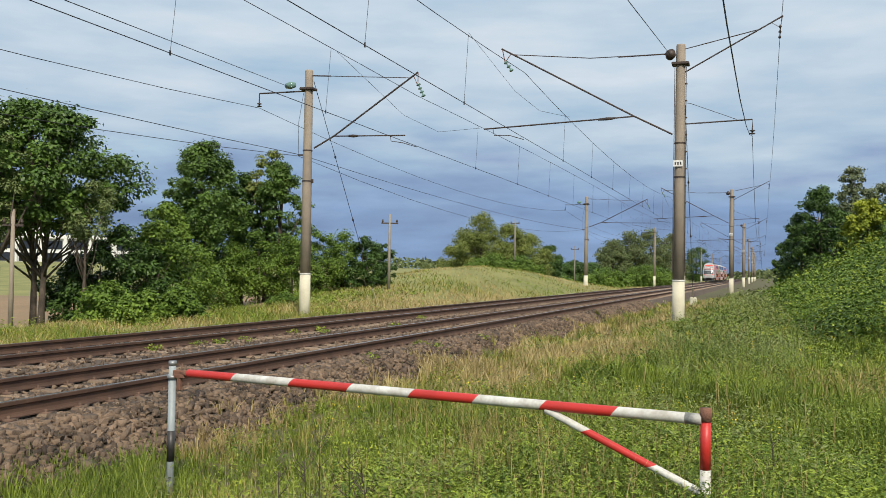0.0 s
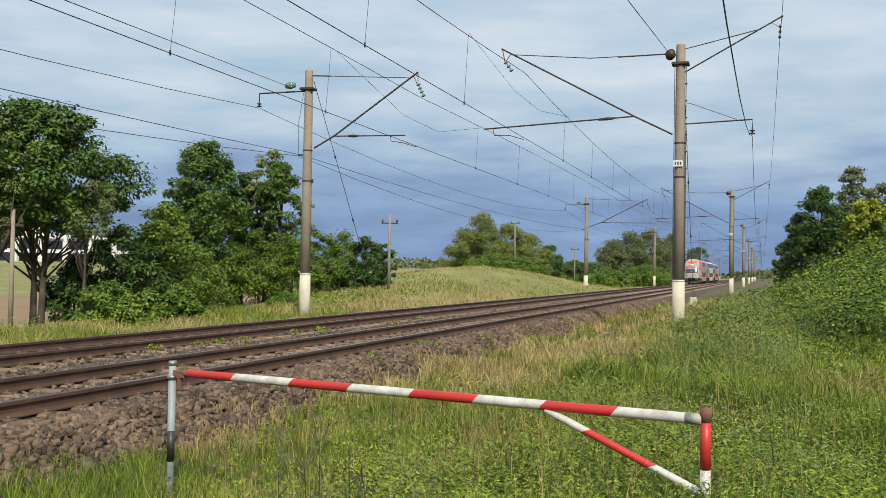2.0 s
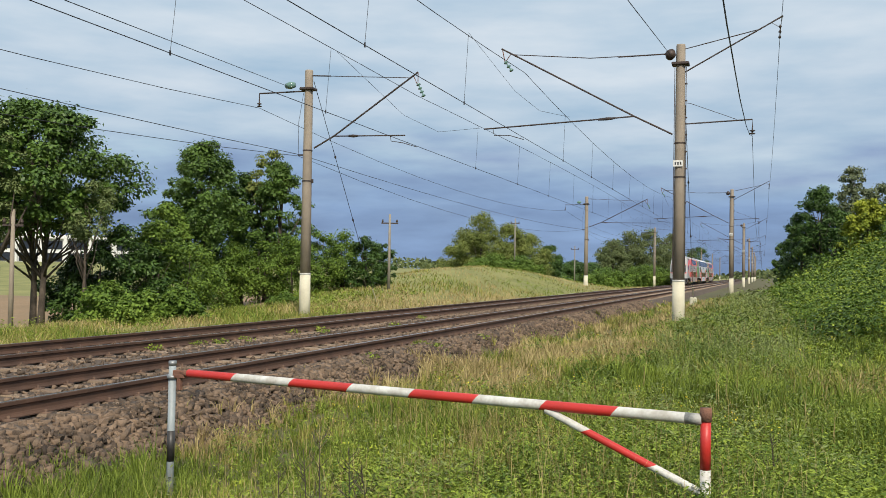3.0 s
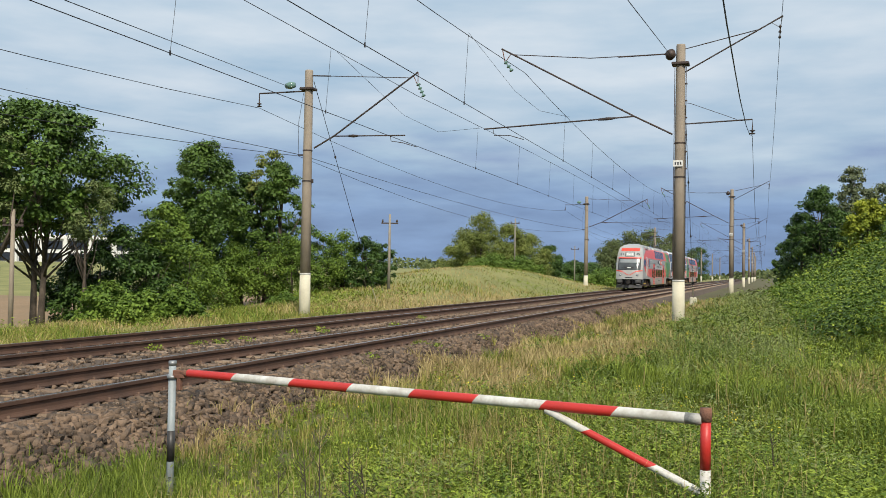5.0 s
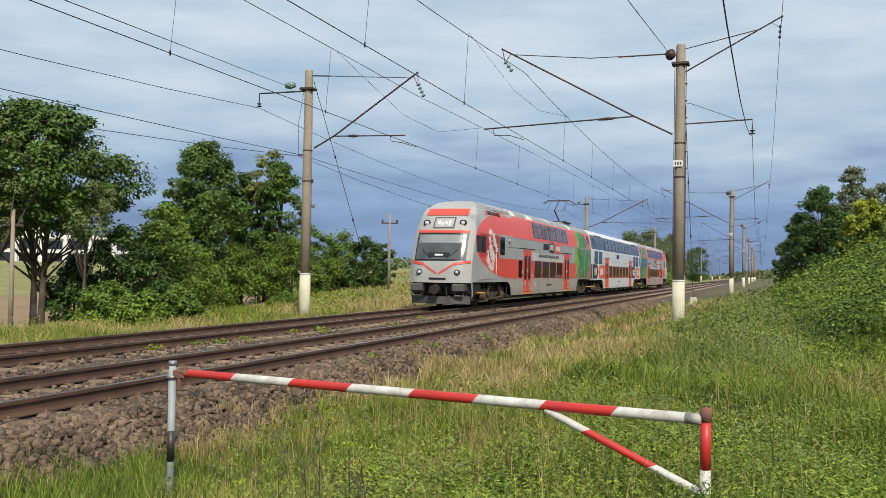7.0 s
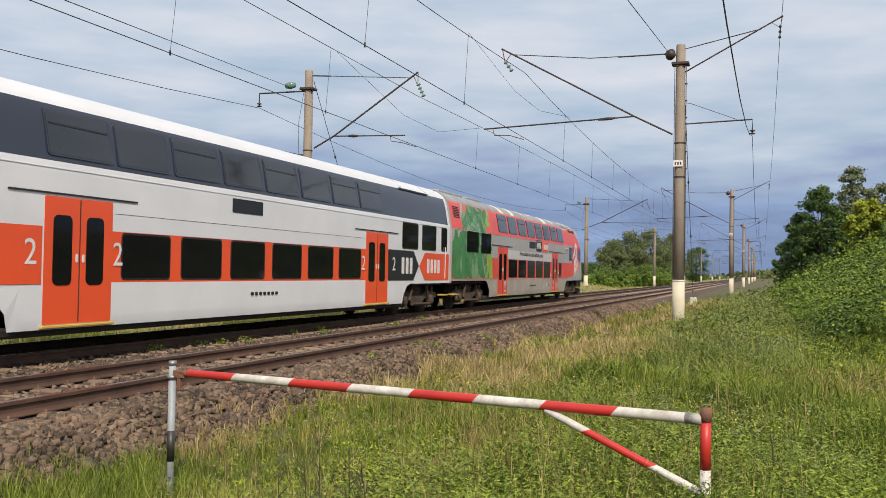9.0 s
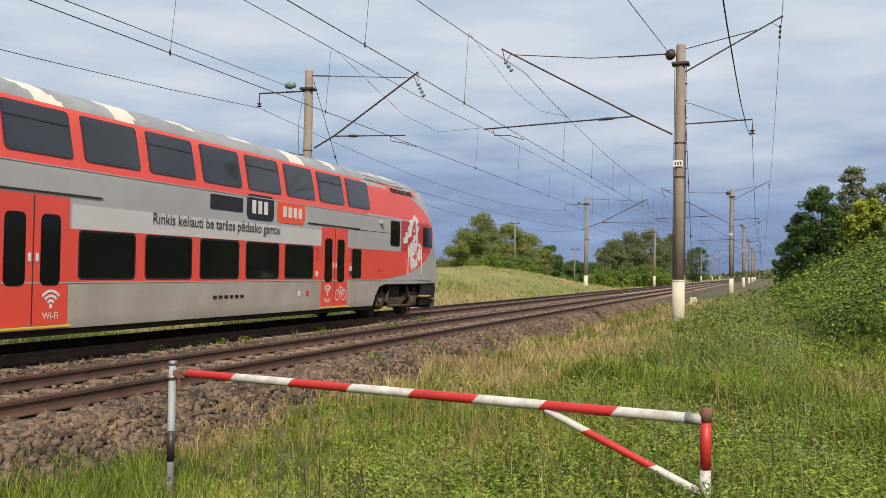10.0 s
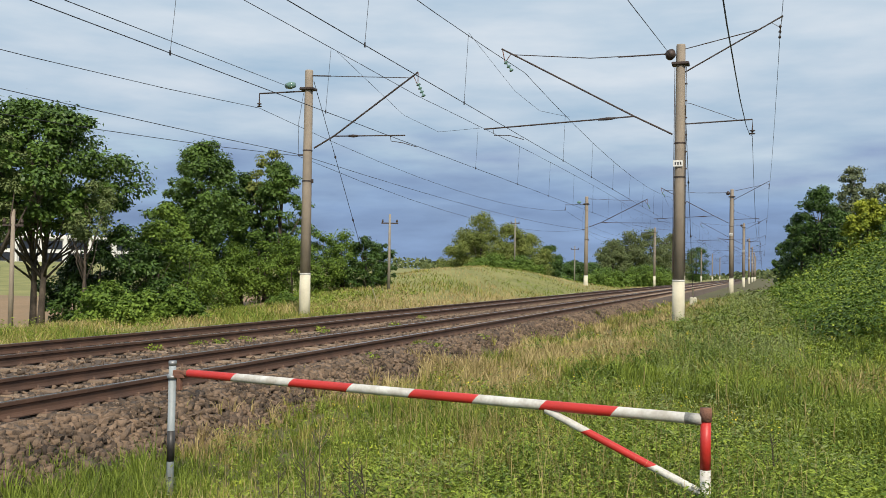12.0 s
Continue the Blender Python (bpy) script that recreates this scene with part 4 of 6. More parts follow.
def cab_car(label, panto):
    HAS_NOSE[0] = True
    t = thing("train_car", label, "train car", group="cars of the train")

    def arch(y, z):
        return z < 1.12 and y < 5.2 or z < 1.02 and 20.5 < y < 25.9

    car_shell(t, 26.4, True, cab_zone, [M_GREY, M_RED_T, M_ROOF, M_FLAKE, M_PALE, M_DUSTY], arch)
    # front of the cab, closed across
    rows_z = [1.02, 1.12, 1.25, 1.4, 1.65, 1.9, 2.2, 2.5, 2.8, 3.08, 3.38, 3.72, 3.95, 4.14, 4.33, 4.42, 4.51, 4.58]
    bm = bmesh.new()
    grid = []
    for z in rows_z:
        w0 = float(np.interp(z, PZ, PX))
        grid.append([])
        for c in np.linspace(-1, 1, 17):
            w = abs(c) * w0 / 1.41
            grid[-1].append(bm.verts.new((c * w0 * 0.93, nose_y(z) - ROUND * w ** 4, z - (0.03 if z > 4.3 else 0))))
    for g0, g1, z in zip(grid, grid[1:], rows_z):
        for k in range(16):
            f = bm.faces.new((g0[k], g0[k + 1], g1[k + 1], g1[k]))
    part("cab_front", bm, M_GREY, t, "rounded light grey cab front", True)

    def front(name, x0, x1, z0, z1, m, off=0.015, bend=0.0, label="", parent=None, n=12):
        bm = bmesh.new()
        cols = []
        for c in np.linspace(x0, x1, n + 1):
            col = []
            for f in np.linspace(0, 1, 4):
                z = z0 + (z1 - z0) * f + bend * abs(c)
                w = abs(c / 0.93) / 1.41
                col.append(bm.verts.new((c, nose_y(z) - ROUND * w ** 4 + off, z)))
            cols.append(col)
        for a, b in zip(cols, cols[1:]):
            for k in range(3):
                bm.faces.new((a[k], b[k], b[k + 1], a[k + 1]))
        return part(name, bm, m, parent or t, label, True)

    scr = front("windscreen", -1.10, 1.10, 1.90, 3.05, M_BLACK_T, 0.012, label="large cab windscreen in a black frame")
    front("pane", -1.04, 1.04, 1.96, 3.0, M_SCREEN, 0.02, parent=scr)
    # sky reflection in the upper glass, painted as a pale panel
    front("sun_blind", -0.98, 0.98, 2.64, 2.97, M_REFLECTION, 0.0225, parent=scr, label="pale band painted as the sky's reflection in the windscreen")
    front("desk_display", -0.45, 0.45, 2.06, 2.24, M_BLACK_T, 0.026, parent=scr)
    front("display_bar", -0.18, 0.18, 2.11, 2.18, M_DECAL, 0.032, parent=scr)
    front("red_band", -1.12, 1.12, 3.06, 3.16, M_RED_T, 0.022)
    db = front("destination_board", -0.46, 0.46, 3.24, 3.72, M_PLOUGH, 0.012, label="destination display in a dark frame")
    front("display_pane", -0.40, 0.40, 3.29, 3.67, M_GREY, 0.02, parent=db)
    for k in range(4):
        front("display_bar", -0.30 + 0.155 * k, -0.18 + 0.155 * k, 3.38 + 0.03 * (k % 2), 3.58 - 0.04 * (k % 3), M_DECAL, 0.026, parent=db)
    front("red_visor", -0.9, 0.9, 3.80, 4.10, M_RED_T, 0.02)
    for s in (-1, 1):
        front("red_chevron", s * 0.04, s * 0.62, 1.33, 1.40, M_RED_T, 0.02, bend=0.62)
        front("red_chevron", s * 0.62, s * 1.27, 1.62, 1.72, M_RED_T, 0.02, bend=0.16)
        for nm, x, z, r in (("headlight", 0.78, 3.46, 0.15), ("marker_light", 0.80, 1.44, 0.12)):
            w = abs(x / 0.93) / 1.41
            y = nose_y(z) - ROUND * w ** 4
            hl = part(nm, tube([(s * x, y - 0.08, z), (s * x, y + 0.035, z)], [r, r * 0.95], 18), M_BLACK_T, t, "round lamp in a black ring", True)
            part("lens", tube([(s * x, y, z), (s * x, y + 0.045, z)], r * 0.62, 14), M_LENS, hl, "", True)
        part("buffer", box(min(s * 0.62, s * 1.14), max(s * 0.62, s * 1.14), 25.9, 26.46, 0.66, 0.98, 0.05), M_PLOUGH, t, "square grey buffer plate")
        part("step_frame", tube([(s * 0.70, 26.3, 0.62), (s * 0.72, 26.3, 0.5), (s * 1.05, 26.25, 0.5), (s * 1.07, 26.25, 0.62)], 0.02, 6), M_GALV, t)
        part("wiper", tube([(s * 0.35, nose_y(2.05) + 0.03, 2.02), (s * 0.75, nose_y(2.3) - 0.02, 2.35)], 0.015, 6), M_BLACK_T, t)
    front("number_bars", -0.36, 0.36, 1.14, 1.22, M_BLACK_T, 0.02, label="dark bar of unit lettering")
    part("coupler", tube([(0, 25.6, 0.75), (0, 26.55, 0.75), (0, 26.56, 0.75), (0, 26.8, 0.75)], [0.09, 0.09, 0.2, 0.19], 12), M_UNDER, t)
    part("cab_frame", box(-1.27, 1.27, 24.75, 25.98, 0.52, 1.04, 0.05), M_BLACK_T, t, "black frame under the cab floor")
    for k, (x, w, z0, z1) in enumerate(((-1.02, 0.18, 0.28, 0.60), (1.02, 0.18, 0.28, 0.60), (-0.3, 0.12, 0.3, 0.62), (0.3, 0.12, 0.3, 0.62))):
        part("bracket", box(x - w / 2, x + w / 2, 25.0, 25.95, z0, z1, 0.02), M_BOGIE, t)
    part("buffer_beam", box(-1.25, 1.25, 25.45, 25.75, 0.5, 1.06, 0.05), M_BLACK_T, t)
    bm = bmesh.new()
    for x0, x1 in ((-1.25, 0.0), (0.0, 1.25)):
        tip = 26.35
        a = [(x0, 26.0 if x0 else tip, 0.16), (x1, tip if not x1 else 26.0, 0.16), (x1, tip + 0.02 if not x1 else 26.02, 0.48), (x0, 26.02 if x0 else tip + 0.02, 0.48)]
        v = [bm.verts.new(p) for p in a] + [bm.verts.new((p[0], p[1] - 0.06, p[2])) for p in a]
        for q in ((0, 1, 2, 3), (7, 6, 5, 4), (0, 4, 5, 1), (1, 5, 6, 2), (2, 6, 7, 3), (3, 7, 4, 0)):
            bm.faces.new([v[i] for i in q])
    part("rail_guard", bm, M_PLOUGH, t, "grey snow plough under the cab")
    for x in (-0.35, 0.35, 0.6):
        part("air_hose", tube([(x, 26.0, 0.95), (x, 26.3, 0.85), (x * 1.05, 26.34, 0.55), (x, 26.2, 0.45)], 0.03, 6), M_BLACK_T, t)
    for s in (-1, 1):
        n_up, up, n_low, low = (5, 7.45, 4, 9.13) if panto else (8, 6.28, 5, 7.93)
        for k in range(n_up):
            window(t, s, up + 1.79 * k, up + 1.50 + 1.79 * k, 3.26, 4.06, M_GLASS_UP, M_GLASS_UP, 0.07)
            if k % 2 == 0:
                patch("ventilator_seam", t, s, up + 0.05 + 1.79 * k, up + 1.45 + 1.79 * k, 3.80, 3.825, 0.029, M_BLACK_T, 0.008)
        for k in range(n_low):
            window(t, s, low + 1.80 * k, low + 1.52 + 1.80 * k, 1.23, 2.08, M_GLASS)
        small = 18.68 if panto else 19.03
        window(t, s, small, small + 0.65, 1.23, 2.08, M_GLASS)
        window(t, s, 21.86, 22.66, 2.23, 3.04, M_GLASS)
        if not panto:
            window(t, s, 1.9, 3.45, 2.23, 3.13, M_GLASS)
            window(t, s, 3.75, 5.2, 2.23, 3.13, M_GLASS)
        cw = window(t, s, 24.55, 25.05, 2.28, 2.98, M_GLASS_UP, radius=0.05)
        window(t, s, 25.09, 25.50, 2.28, 2.98, M_GLASS_UP, radius=0.05)
        back, fore = (7.06, 16.77) if panto else (6.08, 17.10)
        d1 = sliding_door(t, s, back, back + 1.62, M_RED_T, "red sliding door with two tall panes")
        d2 = sliding_door(t, s, fore, fore + 1.62, M_RED_T, "red sliding door with white pictograms")
        door_icons(t, s, d1, back + (1.22 if s > 0 else 0.42))
        door_icons(t, s, d2, fore + (0.38 if s > 0 else 1.25))
        bicycle_icon(t, s, d2, fore + (1.20 if s > 0 else 0.4))
        vent = patch("vent", t, s, 0.45, 1.25, 3.50, 4.0, 0.006, M_RED_T, 0.02)
        for k in range(7):
            patch("slat", t, s, 0.5, 1.2, 3.53 + 0.065 * k, 3.565 + 0.065 * k, 0.014, M_UNDER, 0.008, parent=vent)
        vent = patch("vent", t, s, 21.9, 24.2, 3.92, 4.12, 0.012, M_RED_T, 0.02)
        for k in range(4):
            patch("slat", t, s, 22.2, 23.9, 3.95 + 0.04 * k, 3.97 + 0.04 * k, 0.018, M_UNDER, 0.008, parent=vent)
        patch("mirror_camera", t, s, 21.0, 21.22, 2.86, 2.98, 0.09, M_GREY, 0.05, thick=0.09)
        # signs read from the display onwards on either side
        def along(a, b):
            return (a, b) if not panto else (25.95 - b, 25.95 - a)

        patch("display", t, s, *along(11.87, 13.16), 2.71, 3.03, 0.01, M_BLACK_T, 0.03, "black destination display")
        lg = patch("black_sign", t, s, *along(13.33, 14.55), 2.58, 3.16, 0.01, M_BLACK_T, 0.14, "black operator sign with plain white bars")
        bars(t, s, *along(13.5, 14.3), 2.72, 3.02, 3, lg)
        lk = patch("orange_sign", t, s, *along(14.7, 16.12), 2.58, 3.10, 0.01, M_ORANGE, 0.14, "orange operator sign with plain white bars")
        bars(t, s, *along(14.95, 16.0), 2.72, 2.98, 4, lk)
        for u in (fore - 0.24, fore + 1.85):
            words("class_number", t, s, "2", u, 1.86, 0.46, M_DEEPRED, 0.008)
        for u, z, m in ((fore - 0.24, 1.36, M_DECAL), (fore + 1.85, 1.50, M_DECAL), (fore + 1.85, 1.38, M_BLACK_T), (15.9, 0.86, M_DECAL), (16.35, 0.86, M_DEEPRED)):
            patch("sticker", t, s, u - 0.06, u + 0.06, z - 0.07, z + 0.07, 0.007, m, 0.02)
        for u in (21.0, 21.25):
            patch("socket_cap", t, s, u - 0.05, u + 0.05, 1.42, 1.52, 0.01, M_DEEPRED, 0.045)
        patch("panel_seam", t, s, 18.9, 21.8, 2.62, 2.635, 0.008, M_UNDER, 0.004)
        fair = patch("roof_fairing", t, s, 20.3, 23.4, 4.17, 4.40, 0.03, M_GREY, 0.03, "pale grey ribbed roof fairing behind the cab", thick=0.05)
        for k in range(3):
            patch("rib", t, s, 20.4, 23.3, 4.20 + 0.06 * k, 4.215 + 0.06 * k, 0.042, M_PALE, 0.005, parent=fair)
        words("slogan", t, s, "Rinkis keliauti be tar\u0161os p\u0117dsako gamtai", 12.7 if panto else 12.4, 2.385, 0.307, M_BLACK_T)
        part("rubbing_strip", box(min(s * 1.40, s * 1.418), max(s * 1.40, s * 1.418), 0.3, 25.4, 1.172, 1.192), M_GREY, t)
        part("rain_gutter", box(min(s * 1.40, s * 1.42), max(s * 1.40, s * 1.42), 0.3, 21.8, 3.085, 3.105), M_GREY, t)
        part("handrail", tube([(s * 1.44, 23.25, 1.35), (s * 1.45, 23.25, 2.3)], 0.013, 6), M_FLAKE, t)
        part("handrail", tube([(s * 1.43, 24.35, 1.35), (s * 1.44, 24.35, 2.3)], 0.013, 6), M_FLAKE, t)
        leaves(t, s, 11 if s > 0 else 12)
        cab_paint(t, s)
        poly_patch("skirt_edge", t, s, [(5.3, 0.42), (5.3, 1.14), (4.4, 1.14), (4.75, 1.0), (5.0, 0.72), (5.08, 0.42)], 0.003, M_DUSTY)
        poly_patch("skirt_edge", t, s, [(20.4, 0.42), (20.6, 0.42), (20.75, 0.72), (21.05, 0.98), (21.5, 1.06), (20.4, 1.06)], 0.003, M_DUSTY)
        emblem(t, s)
        bars(t, s, 12.0, 13.3, 0.82, 0.88, 6, t, M_BLACK_T)
        for k in (0.35, 24.7):
            part("foot_step", box(min(s * 1.2, s * 1.46), max(s * 1.2, s * 1.46), k, k + 0.5, 0.60, 0.64), M_YELLOW, t)
    under_gear(t, 4.7, 20.9)
    bogie(t, 2.95)
    bogie(t, 22.9)
    for y0, y1 in ((0.7, 3.6), (4.2, 6.0)):
        part("roof_hatch", box(-0.62, 0.62, y0, y1, 4.45, 4.625, 0.04), M_ROOF, t)
    part("bellows", box(-0.62, 0.62, -0.05, 0.14, 1.05, 3.2, 0.03), M_BLACK_T, t)
    if panto:
        pn = part("pantograph", box(-0.7, 0.7, 3.4, 5.2, 4.66, 4.74, 0.02), M_STEEL, t, "raised single-arm pantograph")
        part("lower_arm", tube([(0, 3.6, 4.74), (0, 5.2, 5.40)], 0.04, 8), M_STEEL, pn)
        part("upper_arm", tube([(0, 5.2, 5.40), (0, 3.9, 6.06)], 0.03, 8), M_STEEL, pn)
        for dy in (-0.2, 0.2):
            part("contact_strip", tube([(-1.0, 3.9 + dy, 5.93), (-0.7, 3.9 + dy, 6.12), (0.7, 3.9 + dy, 6.12), (1.0, 3.9 + dy, 5.93)], 0.025, 6), M_STEEL, pn)
        for dx in (-0.5, 0.5):
            part("frame_rod", tube([(dx, 5.2, 5.38), (dx, 3.9, 6.08)], 0.015, 6), M_STEEL, pn)
    return t


def mid_zone(y, z, s):
    """0 white, 1 orange, 2 dark band."""
    if 3.18 < z < 4.14 and 0.35 < y < 26.1:
        return 2
    if 1.18 < z < 2.12 and 5.5 < y < 20.9:
        return 1
    return 0


def middle_car():
    """Built with y running up from the end that leads."""
    HAS_NOSE[0] = False
    t = thing("train_car", "white double-deck middle car with orange doors and dark upper windows", "train car", group="cars of the train")

    def arch(y, z):
        return z < 1.05 and (y < 4.95 or y > 21.45)

    car_shell(t, 26.4, False, mid_zone, [M_WHITE_T, M_ORANGE, M_BAND], arch)
    for s in (-1, 1):
        for k in range(8):
            window(t, s, 5.62 + 1.80 * k, 7.24 + 1.80 * k, 3.27, 4.06, M_GLASS_UP, M_BAND, 0.06)
        for k in (0, 2, 4, 6, 7):
            patch("ventilator_seam", t, s, 5.7 + 1.80 * k, 7.16 + 1.80 * k, 3.80, 3.83, 0.029, M_BLACK_T, 0.008)
        for k in range(6):
            window(t, s, 7.6 + 1.83 * k, 9.08 + 1.83 * k, 1.22, 2.08, M_GLASS)
        for u0, u1 in ((0.92, 2.4), (2.75, 4.22), (21.46, 22.93), (23.3, 24.75), (25.3, 25.94)):
            window(t, s, u0, u1, 2.18, 3.06, M_GLASS)
        sliding_door(t, s, 5.55, 7.22, M_ORANGE, "bright orange-red sliding door with two tall panes")
        sliding_door(t, s, 18.58, 20.27, M_ORANGE, "bright orange-red sliding door with two tall panes")
        poly_patch("skirt_edge", t, s, [(5.05, 0.42), (5.05, 1.08), (4.1, 1.08), (4.5, 0.95), (4.75, 0.7), (4.83, 0.42)], 0.003, M_WHITE_T)
        poly_patch("skirt_edge", t, s, [(21.35, 0.42), (21.57, 0.42), (21.65, 0.7), (21.9, 0.95), (22.3, 1.08), (21.35, 1.08)], 0.003, M_WHITE_T)
        bl = poly_patch("black_sign", t, s, [(0.25, 1.16), (2.0, 1.16), (2.55, 1.64), (2.0, 2.13), (0.25, 2.13)], 0.01, M_BLACK_T, "black pointed operator panel with plain white bars")
        bars(t, s, 0.95, 2.0, 1.38, 1.90, 3, bl)
        ol = poly_patch("orange_sign", t, s, [(2.6, 1.64), (3.15, 1.16), (5.5, 1.16), (5.5, 2.1), (3.15, 2.1)], 0.01, M_ORANGE, "orange pointed operator panel with plain white bars")
        bars(t, s, 3.3, 4.6, 1.40, 1.88, 4, ol)
        bl = poly_patch("black_sign", t, s, [(20.3, 1.16), (22.5, 1.16), (23.0, 1.64), (22.5, 2.13), (20.3, 2.13)], 0.01, M_BLACK_T, "black pointed operator panel with plain white bars")
        bars(t, s, 21.35, 22.45, 1.38, 1.90, 3, bl)
        ol = poly_patch("orange_sign", t, s, [(23.05, 1.64), (23.6, 1.16), (26.15, 1.16), (26.15, 2.1), (23.6, 2.1)], 0.01, M_ORANGE, "orange pointed operator panel with plain white bars")
        bars(t, s, 23.75, 25.2, 1.40, 1.88, 4, ol)
        for u in (5.25, 7.42, 18.38):
            words("class_number", t, s, "2", u, 1.66, 0.60, M_DECAL, 0.016)
        words("class_number", t, s, "2", 20.75, 1.66, 0.60, M_DECAL, 0.016)
        patch("display", t, s, 11.3, 12.6, 2.69, 3.0, 0.01, M_BLACK_T, 0.03, "black destination display")
        bars(t, s, 12.1, 13.4, 0.86, 0.93, 7, t, M_BLACK_T)
        vent = patch("vent", t, s, 0.75, 1.6, 3.45, 3.95, 0.006, M_BAND, 0.02)
        for k in range(7):
            patch("slat", t, s, 0.78, 1.57, 3.48 + 0.065 * k, 3.515 + 0.065 * k, 0.014, M_BLACK_T, 0.008, parent=vent)
        for u0 in (1.9, 21.6):
            part("roof_lip", box(min(s * 1.16, s * 1.22), max(s * 1.16, s * 1.22), u0, u0 + 2.7, 4.12, 4.17), M_BLACK_T, t)
        part("rain_gutter", box(min(s * 1.40, s * 1.42), max(s * 1.40, s * 1.42), 0.7, 25.7, 3.06, 3.075), M_WHITE_T, t)
        part("panel_seam", box(min(s * 1.40, s * 1.413), max(s * 1.40, s * 1.413), 7.3, 18.5, 2.40, 2.408), M_UNDER, t)
        for k in (0.35, 25.55):
            part("foot_step", box(min(s * 1.2, s * 1.46), max(s * 1.2, s * 1.46), k, k + 0.5, 0.60, 0.64), M_YELLOW, t)
            part("handrail", tube([(s * 1.45, k + 0.1, 1.2), (s * 1.45, k + 0.1, 2.35)], 0.016, 6), M_DECAL, t)
    under_gear(t, 4.5, 21.9)
    bogie(t, 2.85)
    bogie(t, 23.55)
    for u in (2.0, 4.4, 21.8, 24.2):
        part("roof_seam", tube([(0.2, u, 4.605), (0.9, u, 4.42), (1.16, u + 0.1, 4.20)], 0.012, 5), M_GREY, t)
    for y in (-0.05, 26.26):
        part("bellows", box(-0.62, 0.62, y, y + 0.19, 1.05, 3.2, 0.03), M_BLACK_T, t)
    return t


car_lead = cab_car("red and grey double-deck leading cab car with printed leaves", True)
car_mid = middle_car()
car_tail = cab_car("red and grey double-deck rear cab car with printed green leaves", False)


def restretch(t, old, grown):
    """Let a car out lengthwise between stations."""
    for ob in t.children_recursive:
        if ob.type == "FONT":
            ob.location.y = float(np.interp(ob.location.y, old, grown))
        elif not ob.data.get("let_out"):
            n = len(ob.data.vertices)
            co = np.empty(n * 3, np.float32)
            ob.data.vertices.foreach_get("co", co)
            co[1::3] = np.interp(co[1::3], old, grown)
            ob.data.vertices.foreach_set("co", co)
            ob.data["let_out"] = 1
            ob.data.update()


for car in (car_lead, car_tail):
    restretch(car, [-1.0, 0.0, 5.5, 6.0, 22.6, 26.4, 28.0], [-1.0, 0.0, 5.72, 6.45, 23.08, 27.45, 29.05])
restretch(car_mid, [-1.0, 0.0, 0.9, 7.3, 7.6, 26.4, 28.0], [-1.7, -0.7, 1.05, 7.42, 7.6, 26.4, 28.0])
CAR, SPEED = 27.1, 28.3
G0 = 18.7 + SPEED * 9.5

# ---- plants ----
M_BARK = mat("bark", (0.115, 0.090, 0.068), 0.95, second=(0.045, 0.036, 0.028), scale=3, mixed=0.4, bump=0.8, fine=18)
M_BIRCH = mat("birch_bark", (0.6, 0.58, 0.52), 0.8, second=(0.12, 0.11, 0.1), scale=4, mixed=0.25, fine=20)


def foliage(name, a, b, rough=0.6, tr=0.08, island=0.4, spec=0.2):
    return mat(name, a, rough, second=b, scale=0.45, mixed=0.62, fine=5, island=island, translucent=tr, spec=spec)


M_MAPLE = foliage("maple_leaves", (0.120, 0.205, 0.034), (0.032, 0.068, 0.013), 0.5, spec=0.3)
M_DARK = foliage("dark_leaves", (0.088, 0.160, 0.030), (0.022, 0.052, 0.012), 0.5, spec=0.3)
M_WILLOW = foliage("willow_leaves", (0.19, 0.235, 0.085), (0.085, 0.12, 0.04))
M_BUSH = foliage("bush_leaves", (0.180, 0.270, 0.040), (0.048, 0.096, 0.015))
M_LIME = foliage("lime_leaves", (0.34, 0.37, 0.035), (0.15, 0.20, 0.022))
M_BIRCHLEAF = foliage("birch_leaves", (0.20, 0.23, 0.12), (0.10, 0.125, 0.062))
M_OLIVELEAF = foliage("olive_leaves", (0.255, 0.285, 0.072), (0.105, 0.145, 0.034), tr=0.15)
M_FARLEAF = foliage("distant_leaves", (0.185, 0.215, 0.085), (0.080, 0.112, 0.042), tr=0.15)
M_WEED = foliage("weed_leaves", (0.290, 0.365, 0.050), (0.088, 0.140, 0.016), island=0.6)
M_WEED_D = foliage("nettle_leaves", (0.130, 0.205, 0.028), (0.038, 0.078, 0.010), island=0.5)
M_GRASS = foliage("green_grass", (0.250, 0.315, 0.048), (0.068, 0.106, 0.014), 0.6, 0.16, 0.6)
M_OLIVE = foliage("olive_grass", (0.375, 0.345, 0.090), (0.145, 0.140, 0.034), 0.65, 0.16, 0.6)
M_STRAW = foliage("straw_grass", (0.520, 0.420, 0.200), (0.280, 0.212, 0.095), 0.7, 0.16, 0.6)
M_BLUEG = foliage("silvery_weed", (0.255, 0.300, 0.110), (0.105, 0.138, 0.040), 0.7, 0.15, 0.5)
M_FLOWER = mat("yellow_flower", (0.72, 0.58, 0.04), 0.7, scale=5, island=0.3)


def unit(v):
    return v / np.maximum(np.linalg.norm(v, axis=-1, keepdims=True), 1e-9)


